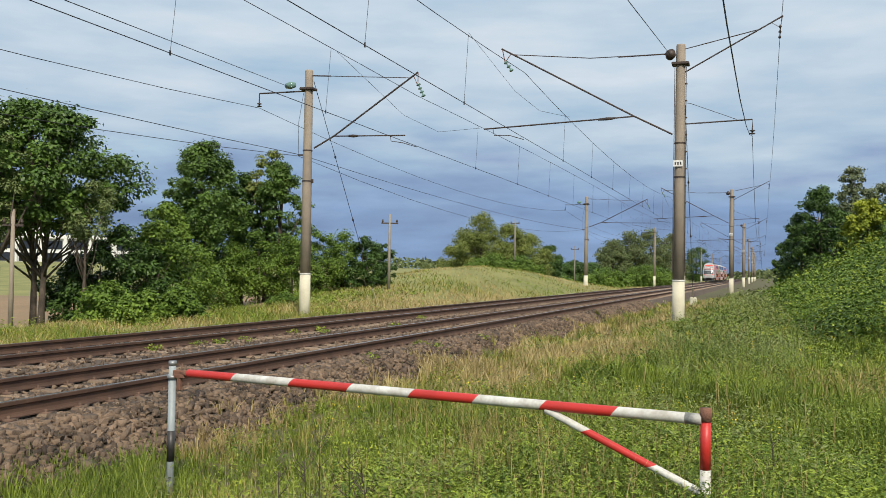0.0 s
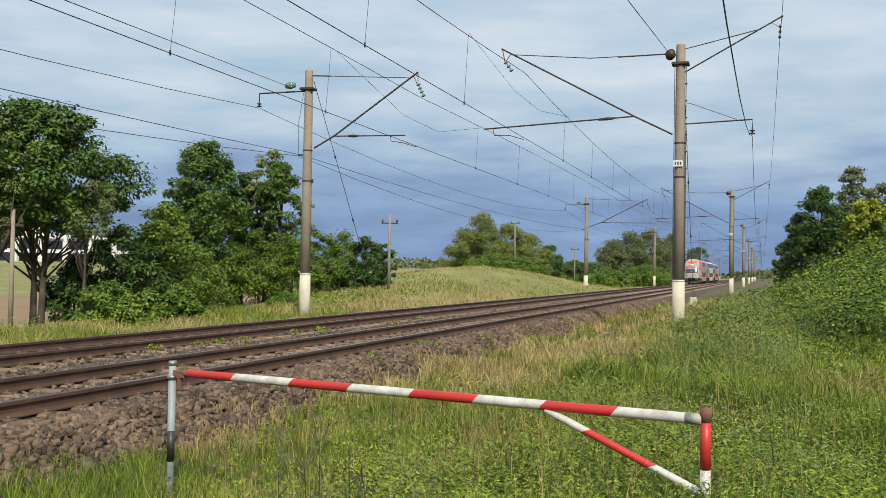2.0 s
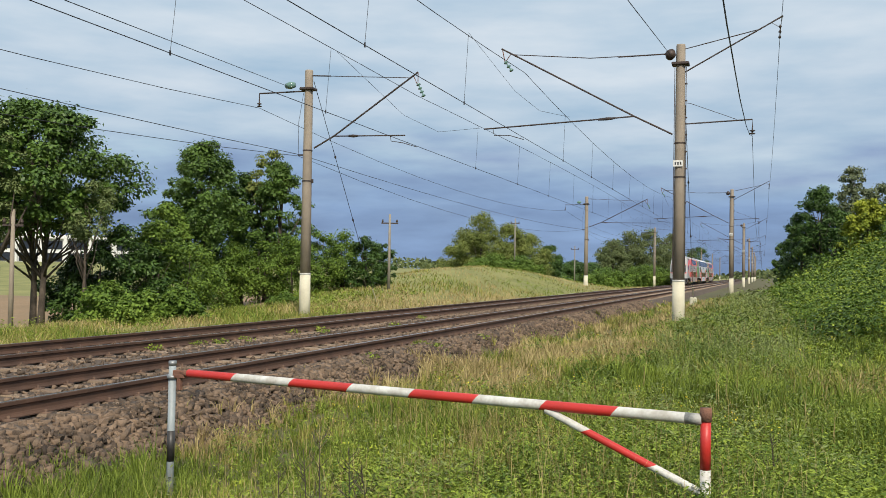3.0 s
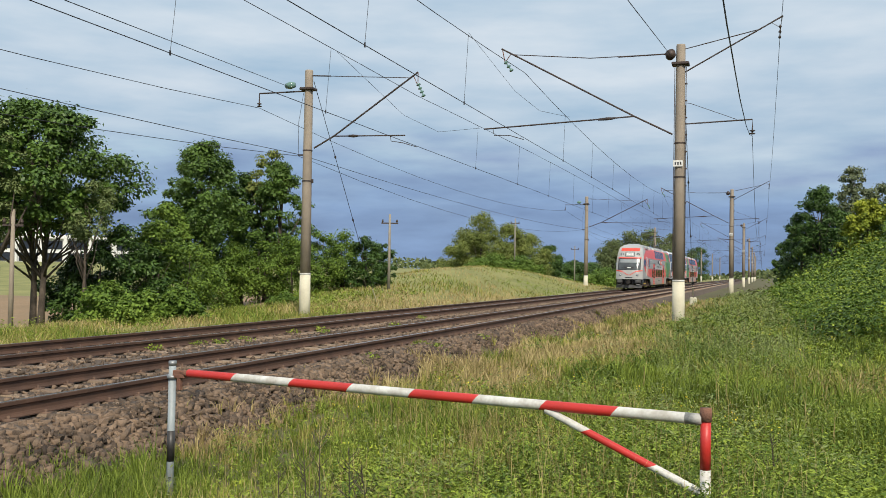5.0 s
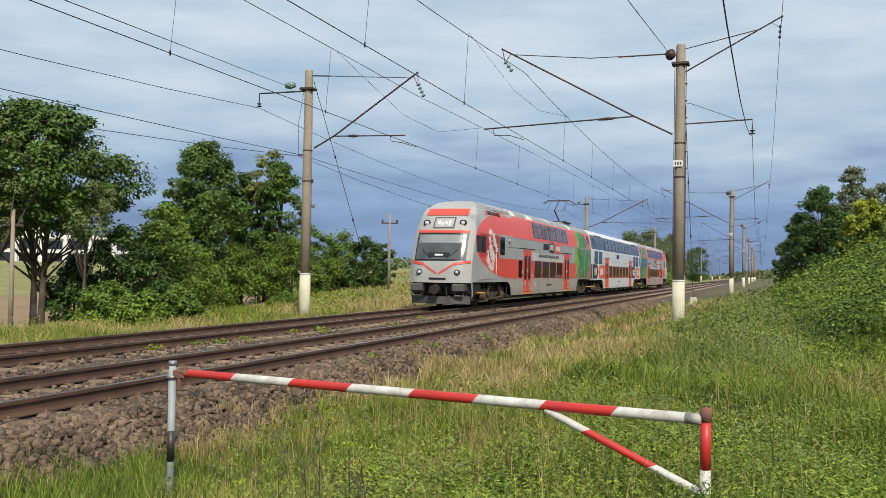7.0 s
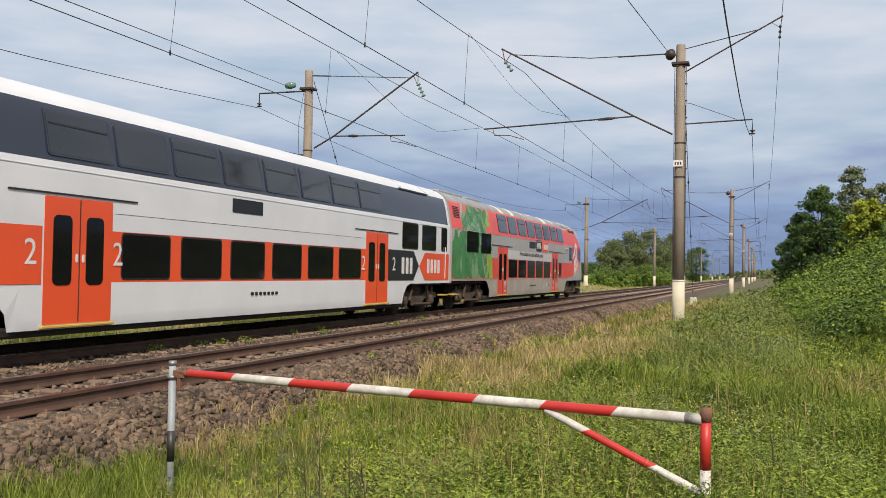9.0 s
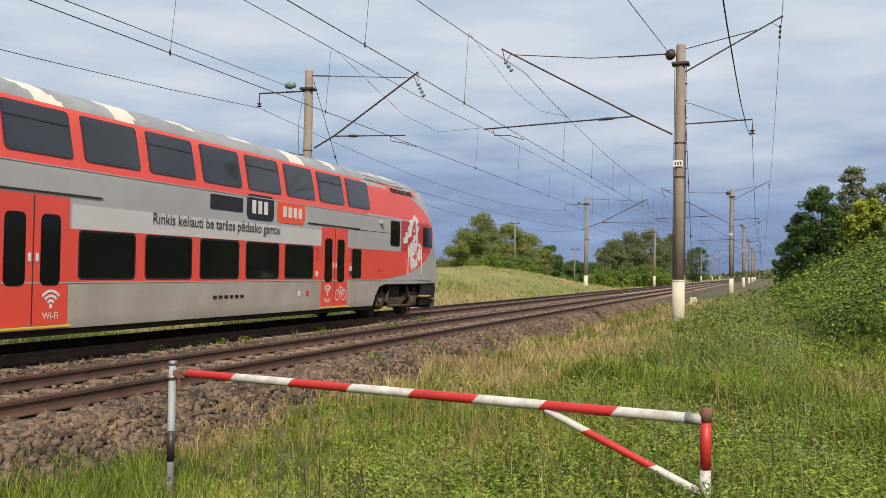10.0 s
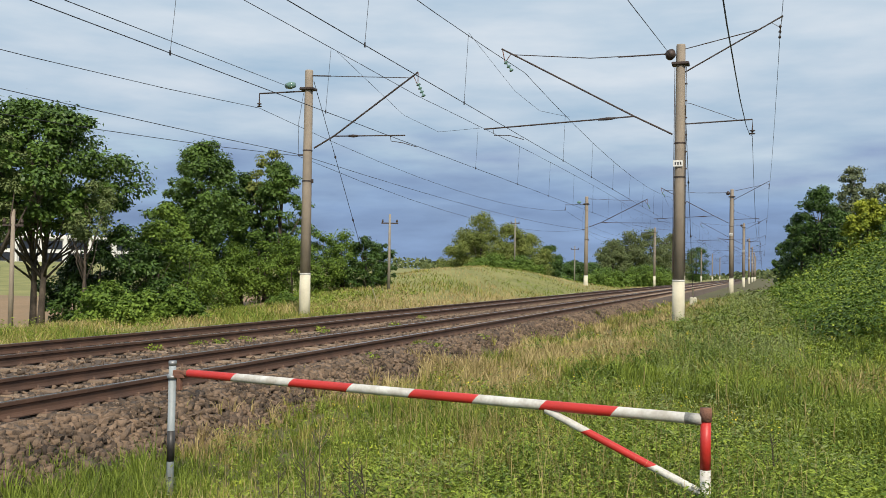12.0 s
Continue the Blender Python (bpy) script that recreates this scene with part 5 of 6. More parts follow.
def leaf_quads(P, size, up=0.5, droop=0.0, slim=0.62, r=rng):
    """Leaves at the points P: pointed quads folded along the middle."""
    n = len(P)
    nor = unit(r.normal(0, 1, (n, 3)) + (0, 0, up))
    a = unit(np.cross(nor, r.normal(0, 1, (n, 3))))
    a = unit(a + (0, 0, -droop))
    b = unit(np.cross(nor, a))
    s = (np.asarray(size) * r.uniform(0.6, 1.35, n))[:, None]
    V = np.stack([P - a * s * 0.5, P + b * s * slim * 0.5 + nor * s * 0.08, P + a * s * 0.5, P - b * s * slim * 0.5 + nor * s * 0.08], 1)
    F = np.arange(4 * n).reshape(n, 4)
    return V.reshape(-1, 3), F


def cloud(centres, radii, per, flat=0.8, r=rng):
    """Points scattered about clump centres, thickest towards each clump's skin."""
    c = np.repeat(centres, per, 0)
    rad = np.repeat(radii, per)[:, None]
    d = unit(r.normal(0, 1, c.shape)) * (r.uniform(0, 1, (len(c), 1)) ** 0.45) * rad
    d[:, 2] *= flat
    return c + d


def skin_leaves(centres, radii, per, leaf, flat=0.7, droop=0.0, slim=0.62, r=rng, hang=0.35, ragged=0.5, tips=0.22):
    """Leaves laid like scales over clumps: each faces outwards and up, its tip hanging outwards."""
    c = np.repeat(centres, per, 0)
    rad = np.repeat(radii, per)[:, None]
    dirs = unit(r.normal(0, 1, c.shape) + (0, 0, 0.25))
    reach = r.uniform(0, 1, (len(c), 1)) ** 0.35 * (1 + tips * r.normal(0, 1, (len(c), 1)) ** 2 * 0.5)
    P = c + dirs * reach * rad * (1, 1, flat)
    nor = unit(dirs * 0.8 + (0, 0, 0.75) + ragged * r.normal(0, 1, c.shape))
    a = dirs + (0, 0, -hang - droop) + 0.5 * r.normal(0, 1, c.shape)
    a = unit(a - nor * (a * nor).sum(-1, keepdims=True))
    b = unit(np.cross(nor, a))
    s = (np.broadcast_to(np.asarray(leaf, float), (len(c),)) * r.uniform(0.6, 1.35, len(c)))[:, None]
    V = np.stack([P - a * s * 0.5, P + b * s * slim * 0.5 - nor * s * 0.08, P + a * s * 0.5, P - b * s * slim * 0.5 - nor * s * 0.08], 1)
    return V.reshape(-1, 3), np.arange(4 * len(c)).reshape(-1, 4)


def tree(name, label, bearing, dist, height, spread, crown_from, clumps, per, leaf, leaves_mat, bark=None, seed=1, stems=1, top=1.0, group="", lean=0.0, droop=0.0, sink=0.15, clump_r=0.21, base_z=None, limbs=12, cone=0.0, flat=0.7):
    r = np.random.default_rng(seed)
    x, y = dist * math.sin(radians(bearing)), dist * math.cos(radians(bearing))
    z = float(ground_z(x, y)) - sink if base_z is None else base_z
    t = thing(name, label, "bush" if name == "bush" else "tree", (x, y, z), group)
    # clumps fill the crown's outline, with gaps and an uneven edge
    span = height - crown_from
    hf = r.beta(1.25, 1.25, clumps)
    ang = r.uniform(0, 6.283, clumps)
    out = np.sin(np.pi * np.clip(hf, 0.02, 0.98) ** (0.62 + 0.3 * top)) ** 0.62
    out = out * (1 - cone * hf)
    edge = 1 + 0.16 * np.sin(3 * ang + 5 * hf + seed) + 0.10 * np.sin(7 * ang + 11 * hf + seed * 2)
    rr = spread * 0.90 * out * edge * r.uniform(0.08, 1.0, clumps) ** 0.5
    C = np.stack([rr * np.cos(ang) + lean * hf, rr * np.sin(ang), crown_from + span * (0.04 + 0.92 * hf)], -1)
    rad = r.uniform(0.55, 1.2, clumps) * spread * clump_r
    bm = bmesh.new()
    for k in range(stems):
        a = 2 * math.pi * k / stems + seed
        off = Vector((math.cos(a), math.sin(a), 0)) * (0.0 if stems == 1 else 0.16 * spread * 0.35)
        w = height * (0.022 if stems == 1 else 0.0135)
        spine = [off + Vector((r.normal(0, 0.03) * f * height * 0.4 + off.x * f * 1.6 + lean * f * f, r.normal(0, 0.03) * f * height * 0.4, height * 0.86 * f)) for f in (0, 0.12, 0.3, 0.5, 0.7, 0.88, 1.0)]
        btube(bm, spine, [w * 1.45, w * 1.02, w * 0.85, w * 0.62, w * 0.4, w * 0.2, w * 0.06], 9)
        order = r.permutation(clumps)[: max(3, limbs // stems)]
        for i in order:
            c = Vector(C[i])
            f = min(max((c.z / height) * 0.62, 0.12), 0.8)
            j = int(f * 6)
            s = spine[j].lerp(spine[min(j + 1, 6)], f * 6 - j)
            mid = s.lerp(c, 0.5) + Vector((r.normal(0, 0.1), r.normal(0, 0.1), -0.08 * (c - s).length))
            btube(bm, [s, mid, c], [w * 0.42, w * 0.24, w * 0.06], 6)
    part("trunk", bm, bark or M_BARK, t, "", True)
    V, F = skin_leaves(C, rad, per, leaf, flat, droop, r=r)
    raw("crown", V, F, leaves_mat, t)
    return t


# trees beyond the tracks
tree("tree", "broad maple with a dark green crown and bare forked trunk", -42.4, 40.5, 9.7, 3.65, 3.9, 165, 210, 0.18, M_MAPLE, seed=3, stems=2, top=0.3, cone=0.05, limbs=40, clump_r=0.19, flat=0.6)
tree("tree", "pale willow-like young tree with thin grey-green leaves", -39.9, 38.6, 5.9, 1.6, 3.6, 30, 130, 0.12, M_WILLOW, seed=8, stems=2, droop=0.5)
tree("tree", "pale willow-like young tree with thin grey-green leaves", -44.6, 38.0, 8.6, 1.4, 3.0, 46, 120, 0.12, M_WILLOW, seed=9, stems=1, droop=0.5)
tree("tree", "tall dense maple, dark green and pointed", -33.4, 64.0, 11.7, 3.8, 1.2, 230, 190, 0.20, M_MAPLE, seed=14, top=0.5, group="maples in a row", cone=0.18, flat=0.6, clump_r=0.18)
tree("tree", "dense maple, dark green and rounded", -31.2, 66.0, 9.6, 2.7, 0.6, 120, 170, 0.20, M_DARK, seed=15, top=0.7, group="maples in a row", flat=0.6, cone=0.2)
tree("tree", "maple with a thin, partly bare top", -28.9, 64.0, 9.6, 2.3, 0.6, 105, 170, 0.20, M_MAPLE, seed=16, top=0.6, group="maples in a row", limbs=14, flat=0.6)
tree("tree", "slender maple with pale yellowing top leaves", -29.6, 65.0, 10.7, 1.7, 6.6, 34, 130, 0.18, M_OLIVELEAF, seed=18, top=0.8, group="maples in a row", limbs=9, clump_r=0.26)
tree("tree", "fresh green young maple in front of the dark one", -35.3, 60.0, 7.3, 2.2, 0.4, 80, 190, 0.20, M_BUSH, seed=17, top=0.75, group="maples in a row", flat=0.6, cone=0.2)


def bush(bearing, dist, height, spread, seed, m=None, label="dense green leafy bush beyond the tracks", leaf=0.15, n=60, per=130):
    return tree("bush", label, bearing, dist, height, spread, -0.2, n, per, leaf, m or M_BUSH, seed=seed, stems=3, top=0.85, group="bushes", sink=0.1, clump_r=0.24, limbs=6)


for k, (b, d, h, s, m) in enumerate([(-40.4, 42, 3.2, 1.4, M_DARK), (-39.3, 41, 3.8, 1.7, M_DARK), (-37.8, 41, 4.4, 1.9, M_DARK), (-36.0, 42, 4.6, 1.9, M_BUSH), (-34.4, 44, 3.6, 1.9, M_BUSH), (-38.6, 37, 1.7, 1.4, M_BUSH), (-36.8, 36, 1.4, 1.5, M_BUSH), (-35.0, 36, 1.3, 1.4, M_WEED_D),
                                        (-33.6, 60, 4.5, 2.7, M_BUSH), (-31.8, 62, 4.4, 2.7, M_BUSH), (-30.0, 62, 4.2, 2.7, M_BUSH), (-28.2, 62, 4.1, 2.5, M_BUSH), (-28.6, 48, 0.9, 0.9, M_WEED_D),
                                        (-26.4, 63, 4.2, 1.9, M_BUSH), (-25.1, 64, 4.1, 2.0, M_BUSH), (-23.7, 63, 3.6, 1.5, M_DARK), (-22.7, 65, 3.1, 1.2, M_DARK)]):
    bush(b, d, h, s, 30 + k, m)
for k, (b, d, h, s) in enumerate([(-17.6, 121, 8.2, 3.6), (-16.6, 118, 10.0, 3.6), (-15.0, 120, 8.4, 3.6), (-13.7, 124, 7.6, 3.2), (-12.5, 128, 6.6, 2.2), (-18.6, 117, 3.2, 2.5), (-16.0, 112, 3.6, 3.4), (-14.2, 113, 3.2, 3.2)]):
    tree("tree", "yellowish green young tree behind the grassy mound", b, d, h, s, -0.2, 105, 210, 0.22, M_DARK if k == 4 else M_BUSH if k > 4 else M_OLIVELEAF, seed=60 + k, clump_r=0.27, top=0.7, group="trees behind the mound", stems=2)
for k, (b, d, h, s, m) in enumerate([(-11.0, 160, 5.0, 3.4, M_DARK), (-9.9, 165, 4.6, 3.2, M_DARK), (-8.6, 172, 9.0, 3.6, M_FARLEAF), (-7.6, 178, 10.6, 4.4, M_FARLEAF), (-6.4, 200, 12.0, 4.8, M_FARLEAF), (-5.1, 260, 14.0, 5.2, M_FARLEAF), (-3.75, 370, 14.0, 6.0, M_DARK), (-9.0, 150, 3.0, 4.0, M_BUSH), (-12.3, 140, 2.4, 3.4, M_BUSH), (-6.6, 165, 3.2, 5.0, M_BUSH)]):
    tree("tree", "rounded dull green tree in the distant row", b, d, h, s, -0.3, 90, 190, 0.32, m, seed=80 + k, clump_r=0.28, top=0.75, group="distant trees by the line", stems=1)
# trees behind the bank
for k, (b, d, h, s, m, lab) in enumerate([(1.5, 92, 5.2, 1.8, M_DARK, "dark green tree at the foot of the bank"), (2.1, 86, 7.0, 2.1, M_DARK, "dark green tree at the foot of the bank"), (3.1, 84, 8.2, 2.5, M_DARK, "tall dark green tree behind the bank"), (4.0, 86, 5.4, 2.4, M_DARK, "dark green tree behind the bank"), (4.8, 92, 9.4, 2.3, M_BIRCHLEAF, "tall grey-green birch with drooping twigs"), (5.6, 72, 5.0, 1.9, M_LIME, "bright yellow-green maple on top of the bank"), (6.9, 74, 4.4, 2.2, M_DARK, "dark green tree behind the bank"), (6.3, 90, 7.4, 2.4, M_BIRCHLEAF, "grey-green birch behind the bank"), (8.2, 70, 5.0, 2.4, M_BUSH, "green tree on top of the bank")]):
    tree("tree", lab, b, d, h, s, -0.3, 110, 110, 0.22, m, bark=M_BIRCH if m is M_BIRCHLEAF else None, seed=100 + k, top=0.75, droop=0.8 if m is M_BIRCHLEAF else 0.0, group="trees behind the bank")


def far_woods():
    """A low line of woods along the horizon."""
    r = np.random.default_rng(4)
    b = np.radians(r.uniform(-60, 20, 900))
    d = r.uniform(480, 760, 900)
    x, y = d * np.sin(b), d * np.cos(b)
    h = 3 + 4.5 * (0.5 + 0.5 * np.sin(b * 31) * np.cos(b * 17 + 1))
    C = np.stack([x, y, ground_z(x, y) + h * 0.5], -1)
    P = cloud(C, h * 0.9, 26, 0.7, r)
    P[:, 2] = np.maximum(P[:, 2], 0)
    V, F = leaf_quads(P, 2.2, 0.5, r=r)
    tagged(raw("distant_woods", V, F, M_FARLEAF), "low dull green woods along the far horizon", "woods", kind="stuff")


far_woods()


def blades(name, x, y, h, w, m, label, bend=0.35, away=None):
    """Grass blades: a quad and a tip each, leaning and curved."""
    n = len(x)
    z = ground_z(x, y) - 0.02
    la = rng.uniform(0, 6.283, n) if away is None else away
    a = la + 1.571 + rng.normal(0, 0.7, n)
    side = np.stack([np.cos(a), np.sin(a), 0 * a], -1) * (w / 2)[:, None]
    lean = np.stack([np.cos(la), np.sin(la), 0 * la], -1) * (h * rng.uniform(0.05, bend, n))[:, None]
    base = np.stack([x, y, z], -1)
    up = np.stack([0 * h, 0 * h, h], -1)
    mid = base + up * 0.6 + lean * 0.35
    tip = base + up * rng.uniform(0.75, 1.0, n)[:, None] + lean
    V = np.stack([base - side, base + side, mid + side * 0.7, mid - side * 0.7, tip + side * 0.12, tip - side * 0.12], 1).reshape(-1, 3)
    k = np.arange(n)[:, None] * 6
    F = np.concatenate([k + [0, 1, 2, 3], k + [3, 2, 4, 5]], 1).reshape(-1, 4)
    tagged(raw(name, V, F, m), label, "grass", kind="stuff")


def meadow(n, r0, r1, b0, b1, power=1.0):
    """Places over a fan of ground, even in the logarithm of the distance."""
    d = r0 * (r1 / r0) ** (rng.uniform(0, 1, n) ** power)
    b = np.radians(rng.uniform(b0, b1, n))
    return d * np.sin(b), d * np.cos(b), d


def patchy(x, y, s, c):
    return wave(x, y, 0.55 * s, 0.42 * s, c) + 0.6 * wave(x, y, 1.7 * s, 1.3 * s, c + 2)


def edge_line(y):
    return -6.45 + 0.22 * np.sin(y * 0.9) + 0.15 * np.sin(y * 2.3 + 1)


def dryness(x, y):
    """How yellow the meadow is: driest along the ballast, fresh near the post and towards the bank."""
    band = 1.15 * np.exp(-((x + 4.9 - 0.03 * y) / 1.5) ** 2) * sstep(10, 15, y)
    fresh = 1.1 * sstep(-3.2, 0.2, x) + 1.9 * sstep(10.2, 8.2, y) * sstep(-2.6, -4.0, x)
    rim = 1.3 * np.exp(-((x - edge_line(y) - 0.15) / 0.3) ** 2) * sstep(7.6, 8.8, y)
    return 0.95 * patchy(x, y, 1.0, 0.4) + band + rim + 0.42 - fresh


SWARD = (("green_grass", -9, 0.45, "long fresh green meadow grass"), ("olive_grass", 0.45, 1.2, "yellowing olive meadow grass"), ("dry_grass", 1.2, 9, "dry straw-coloured meadow grass"))


def grass_field():
    mats = {"green_grass": M_GRASS, "olive_grass": M_OLIVE, "dry_grass": M_STRAW}
    # a short underlayer
    x, y, d = meadow(105000, 5.2, 75, -44, 9, 0.85)
    ok = (x > edge_line(y) + rng.normal(0, 0.18, len(x))) & (x < 12)
    x, y, d = x[ok], y[ok], d[ok]
    dry = dryness(x, y) + rng.normal(0, 0.5, len(x))
    h = np.clip(0.15 + 0.05 * patchy(x, y, 0.8, 3.3) + 0.05 * rng.uniform(-1, 1, len(x)), 0.05, 0.3)
    w = 0.0075 * np.maximum(1, d / 9.0) * rng.uniform(0.7, 1.4, len(x))
    for name, a, b, lab in SWARD:
        sel = (dry >= a) & (dry < b)
        blades(name, x[sel], y[sel], h[sel], w[sel], mats[name], "short " + lab, 0.6)
    # tufts that fan out from one root
    per = 15
    x, y, d = meadow(12500, 5.3, 70, -44, 9, 0.9)
    ok = (x > edge_line(y) + 0.1 + rng.normal(0, 0.15, len(x))) & (x < 11)
    x, y, d = x[ok], y[ok], d[ok]
    n = len(x)
    dry = np.repeat(dryness(x, y) + rng.normal(0, 0.55, n), per) + rng.normal(0, 0.18, n * per)
    lush = 1 + 0.3 * np.clip(patchy(x, y, 0.8, 3.3), -1, 1.3)
    h = np.repeat(rng.uniform(0.17, 0.42, n) * lush * (0.72 + 0.28 * sstep(7.0, 10.0, y)), per) * rng.uniform(0.6, 1.15, n * per)
    d = np.repeat(d, per)
    away = rng.uniform(0, 6.283, n * per)
    off = rng.uniform(0.0, 0.055, n * per) * np.maximum(1, d / 14)
    x, y = np.repeat(x, per) + off * np.cos(away), np.repeat(y, per) + off * np.sin(away)
    w = 0.0075 * np.maximum(1, d / 8.5) * rng.uniform(0.7, 1.4, n * per)
    for name, a, b, lab in SWARD:
        sel = (dry >= a) & (dry < b)
        blades(name, x[sel], y[sel], h[sel], w[sel], mats[name], "tufts of " + lab, 0.75, away[sel])


def far_side_grass():
    x, y, d = meadow(110000, 17, 160, -47, -4, 0.8)
    ok = (x < -14.6 + rng.normal(0, 0.15, len(x))) & (x > -52) & ~((x < -0.53 * y) & (d > 46))
    x, y, d = x[ok], y[ok], d[ok]
    dry = patchy(x, y, 0.35, 1.1) + 0.5 + rng.normal(0, 0.6, len(x)) - 0.6 * sstep(-28, -36, x) - 1.0 * ((x > -21) & (y < 22)) + 0.9 * ((x > -19.5) & (y > 24) & (y < 60))
    h = np.clip(0.36 + 0.12 * patchy(x, y, 0.6, 2.0) + 0.1 * rng.uniform(-1, 1, len(x)), 0.15, 0.75)
    h = h * (1 - 0.6 * sstep(48, 75, d))
    w = 0.013 * np.maximum(1, d / 19.0) * rng.uniform(0.7, 1.4, len(x))
    for name, sel, m, lab in (("green_grass", dry < 0.1, M_GRASS, "green grass beyond the tracks"), ("olive_grass", (dry >= 0.1) & (dry < 0.9), M_OLIVE, "yellowing grass beyond the tracks and on the mound"), ("dry_grass", dry >= 0.9, M_STRAW, "pale dry grass beyond the tracks and on the mound")):
        blades(name, x[sel], y[sel], h[sel], w[sel], m, lab, 1.1)


def weeds(name, n, r0, r1, b0, b1, where, height, per, leaf, m, label, power=1.0, slim=0.34):
    """Leafy herbs: narrow leaves that stand out and up round a stem, shorter towards its top."""
    x, y, d = meadow(n, r0, r1, b0, b1, power)
    ok = where(x, y) > rng.uniform(0, 1, n)
    x, y, d = x[ok], y[ok], d[ok]
    k = len(x)
    hh = height * rng.uniform(0.5, 1.3, k)
    f = rng.uniform(0.15, 1.0, (k, per))
    a = rng.uniform(0, 6.283, (k, per))
    grow = np.maximum(1, d / 14)[:, None]
    rad = (0.02 + 0.05 * (1 - f)) * grow * (height / 0.35)
    tilt = rng.normal(0, 0.12, (2, k, 1))
    P = np.stack([x[:, None] + rad * np.cos(a) + tilt[0] * hh[:, None] * f, y[:, None] + rad * np.sin(a) + tilt[1] * hh[:, None] * f, ground_z(x, y)[:, None] + hh[:, None] * f], -1).reshape(-1, 3)
    a = a.ravel()
    axis = unit(np.stack([np.cos(a), np.sin(a), rng.uniform(-0.35, 0.9, len(a))], -1))
    wide = unit(np.cross(axis, (0, 0, 1.0)) + 0.4 * rng.normal(0, 1, axis.shape))
    nor = np.cross(wide, axis)
    s = (leaf * grow * (1.25 - 0.6 * f)).ravel()[:, None] * rng.uniform(0.7, 1.5, (len(a), 1))
    V = np.stack([P, P + axis * s * 0.45 + wide * s * slim * 0.5, P + axis * s - nor * s * 0.12, P + axis * s * 0.45 - wide * s * slim * 0.5], 1).reshape(-1, 3)
    tagged(raw(name, V, np.arange(len(V)).reshape(-1, 4), m), label, "weeds", kind="stuff")


def on_meadow(x, y):
    return (x > edge_line(y) + 0.2) * (0.35 + 0.65 * sstep(-4, 0.5, x)) * (x < 11)


def on_bank(x, y):
    foot = 1.25 + np.maximum(0, 23.5 - y) * 0.9
    return sstep(-0.3, 0.6, x - foot) * (x < 14) * (0.7 + 0.5 * patchy(x, y, 1.2, 5.0))


grass_field()


def seed_stems():
    """Thin pale stems that stand above the grass, each with a seed head."""
    x, y, d = meadow(4200, 5.4, 34, -42, 4)
    ok = (x > edge_line(y) + 0.25) & (x < 9) & (patchy(x, y, 1.1, 9.1) + rng.normal(0, 0.6, len(x)) > 0.25)
    x, y, d = x[ok], y[ok], d[ok]
    h = rng.uniform(0.34, 0.66, len(x))
    blades("seed_stems", x, y, h, 0.0045 * np.maximum(1, d / 8.0), M_STRAW, "thin pale seeding grass stems above the meadow", 0.4)


seed_stems()


def grass_round_about():
    """Short grass where the camera stands and behind it."""
    x, y, d = meadow(26000, 0.7, 14, 10, 315, 0.6)
    ok = (x > edge_line(y) + 0.2) & ((y < 4.4) | (x > 3))
    x, y = x[ok], y[ok]
    u, v, d = meadow(12000, 0.5, 5.6, -45, 10, 0.6)
    x, y = np.concatenate([x, u]), np.concatenate([y, v])
    blades("green_grass", x, y, rng.uniform(0.06, 0.2, len(x)), rng.uniform(0.006, 0.012, len(x)), M_GRASS, "short trodden green grass")


grass_round_about()
far_side_grass()
def forbs(x, y):
    return (x > edge_line(y) + 0.4) * (0.12 + 0.88 * sstep(-4.2, -1.2, x)) * (x < 11) * (0.55 + 0.45 * patchy(x, y, 1.1, 2.2))


weeds("meadow_weeds", 10500, 5.3, 40, -40, 9, forbs, 0.33, 26, 0.046, M_WEED, "low leafy green weeds in the meadow")
weeds("dark_herbs", 6500, 5.3, 40, -40, 9, lambda x, y: forbs(x, y) * (patchy(x, y, 1.6, 8.1) > -0.1), 0.30, 24, 0.048, M_WEED_D, "dark green leafy herbs in the meadow")
weeds("silvery_weeds", 2600, 5.3, 50, -36, 5, lambda x, y: on_meadow(x, y) * (patchy(x, y, 1.3, 7.7) > 0.5), 0.42, 24, 0.055, M_BLUEG, "grey-green silvery weeds in the meadow")
weeds("yellow_herbs", 1000, 5.5, 40, -32, 7, lambda x, y: on_meadow(x, y) * (patchy(x, y, 1.5, 3.9) > 0.55), 0.36, 20, 0.045, M_LIME, "yellow-green flowering herbs in the meadow")
weeds("slope_mugwort", 750, 15, 90, -5.5, 1.6, lambda x, y: (x > -2.6) * (x < 1.1) * (y > 16) * sstep(-2.8, -0.6, x) * 0.95, 0.48, 20, 0.055, M_BLUEG, "tall silvery grey-green mugwort on the foot of the bank")
def slope_grass():
    x, y, d = meadow(10500, 15, 80, -6, 2.5)
    ok = (x > -2.6) & (x < 1.6) & (patchy(x, y, 1.0, 2.7) + rng.normal(0, 0.5, len(x)) > -0.5)
    x, y, d = x[ok], y[ok], d[ok]
    blades("slope_grass", x, y, rng.uniform(0.22, 0.5, len(x)) * (1 + 0.3 * np.clip(patchy(x, y, 1.6, 5.5), -1, 1)), 0.009 * np.maximum(1, d / 13), M_BLUEG, "pale feathery grey-green grass at the foot of the bank", 0.8)


slope_grass()
weeds("bank_nettles", 3600, 19, 95, -1, 10, on_bank, 0.62, 22, 0.085, M_WEED_D, "dense nettles and brambles over the bank", 0.8)


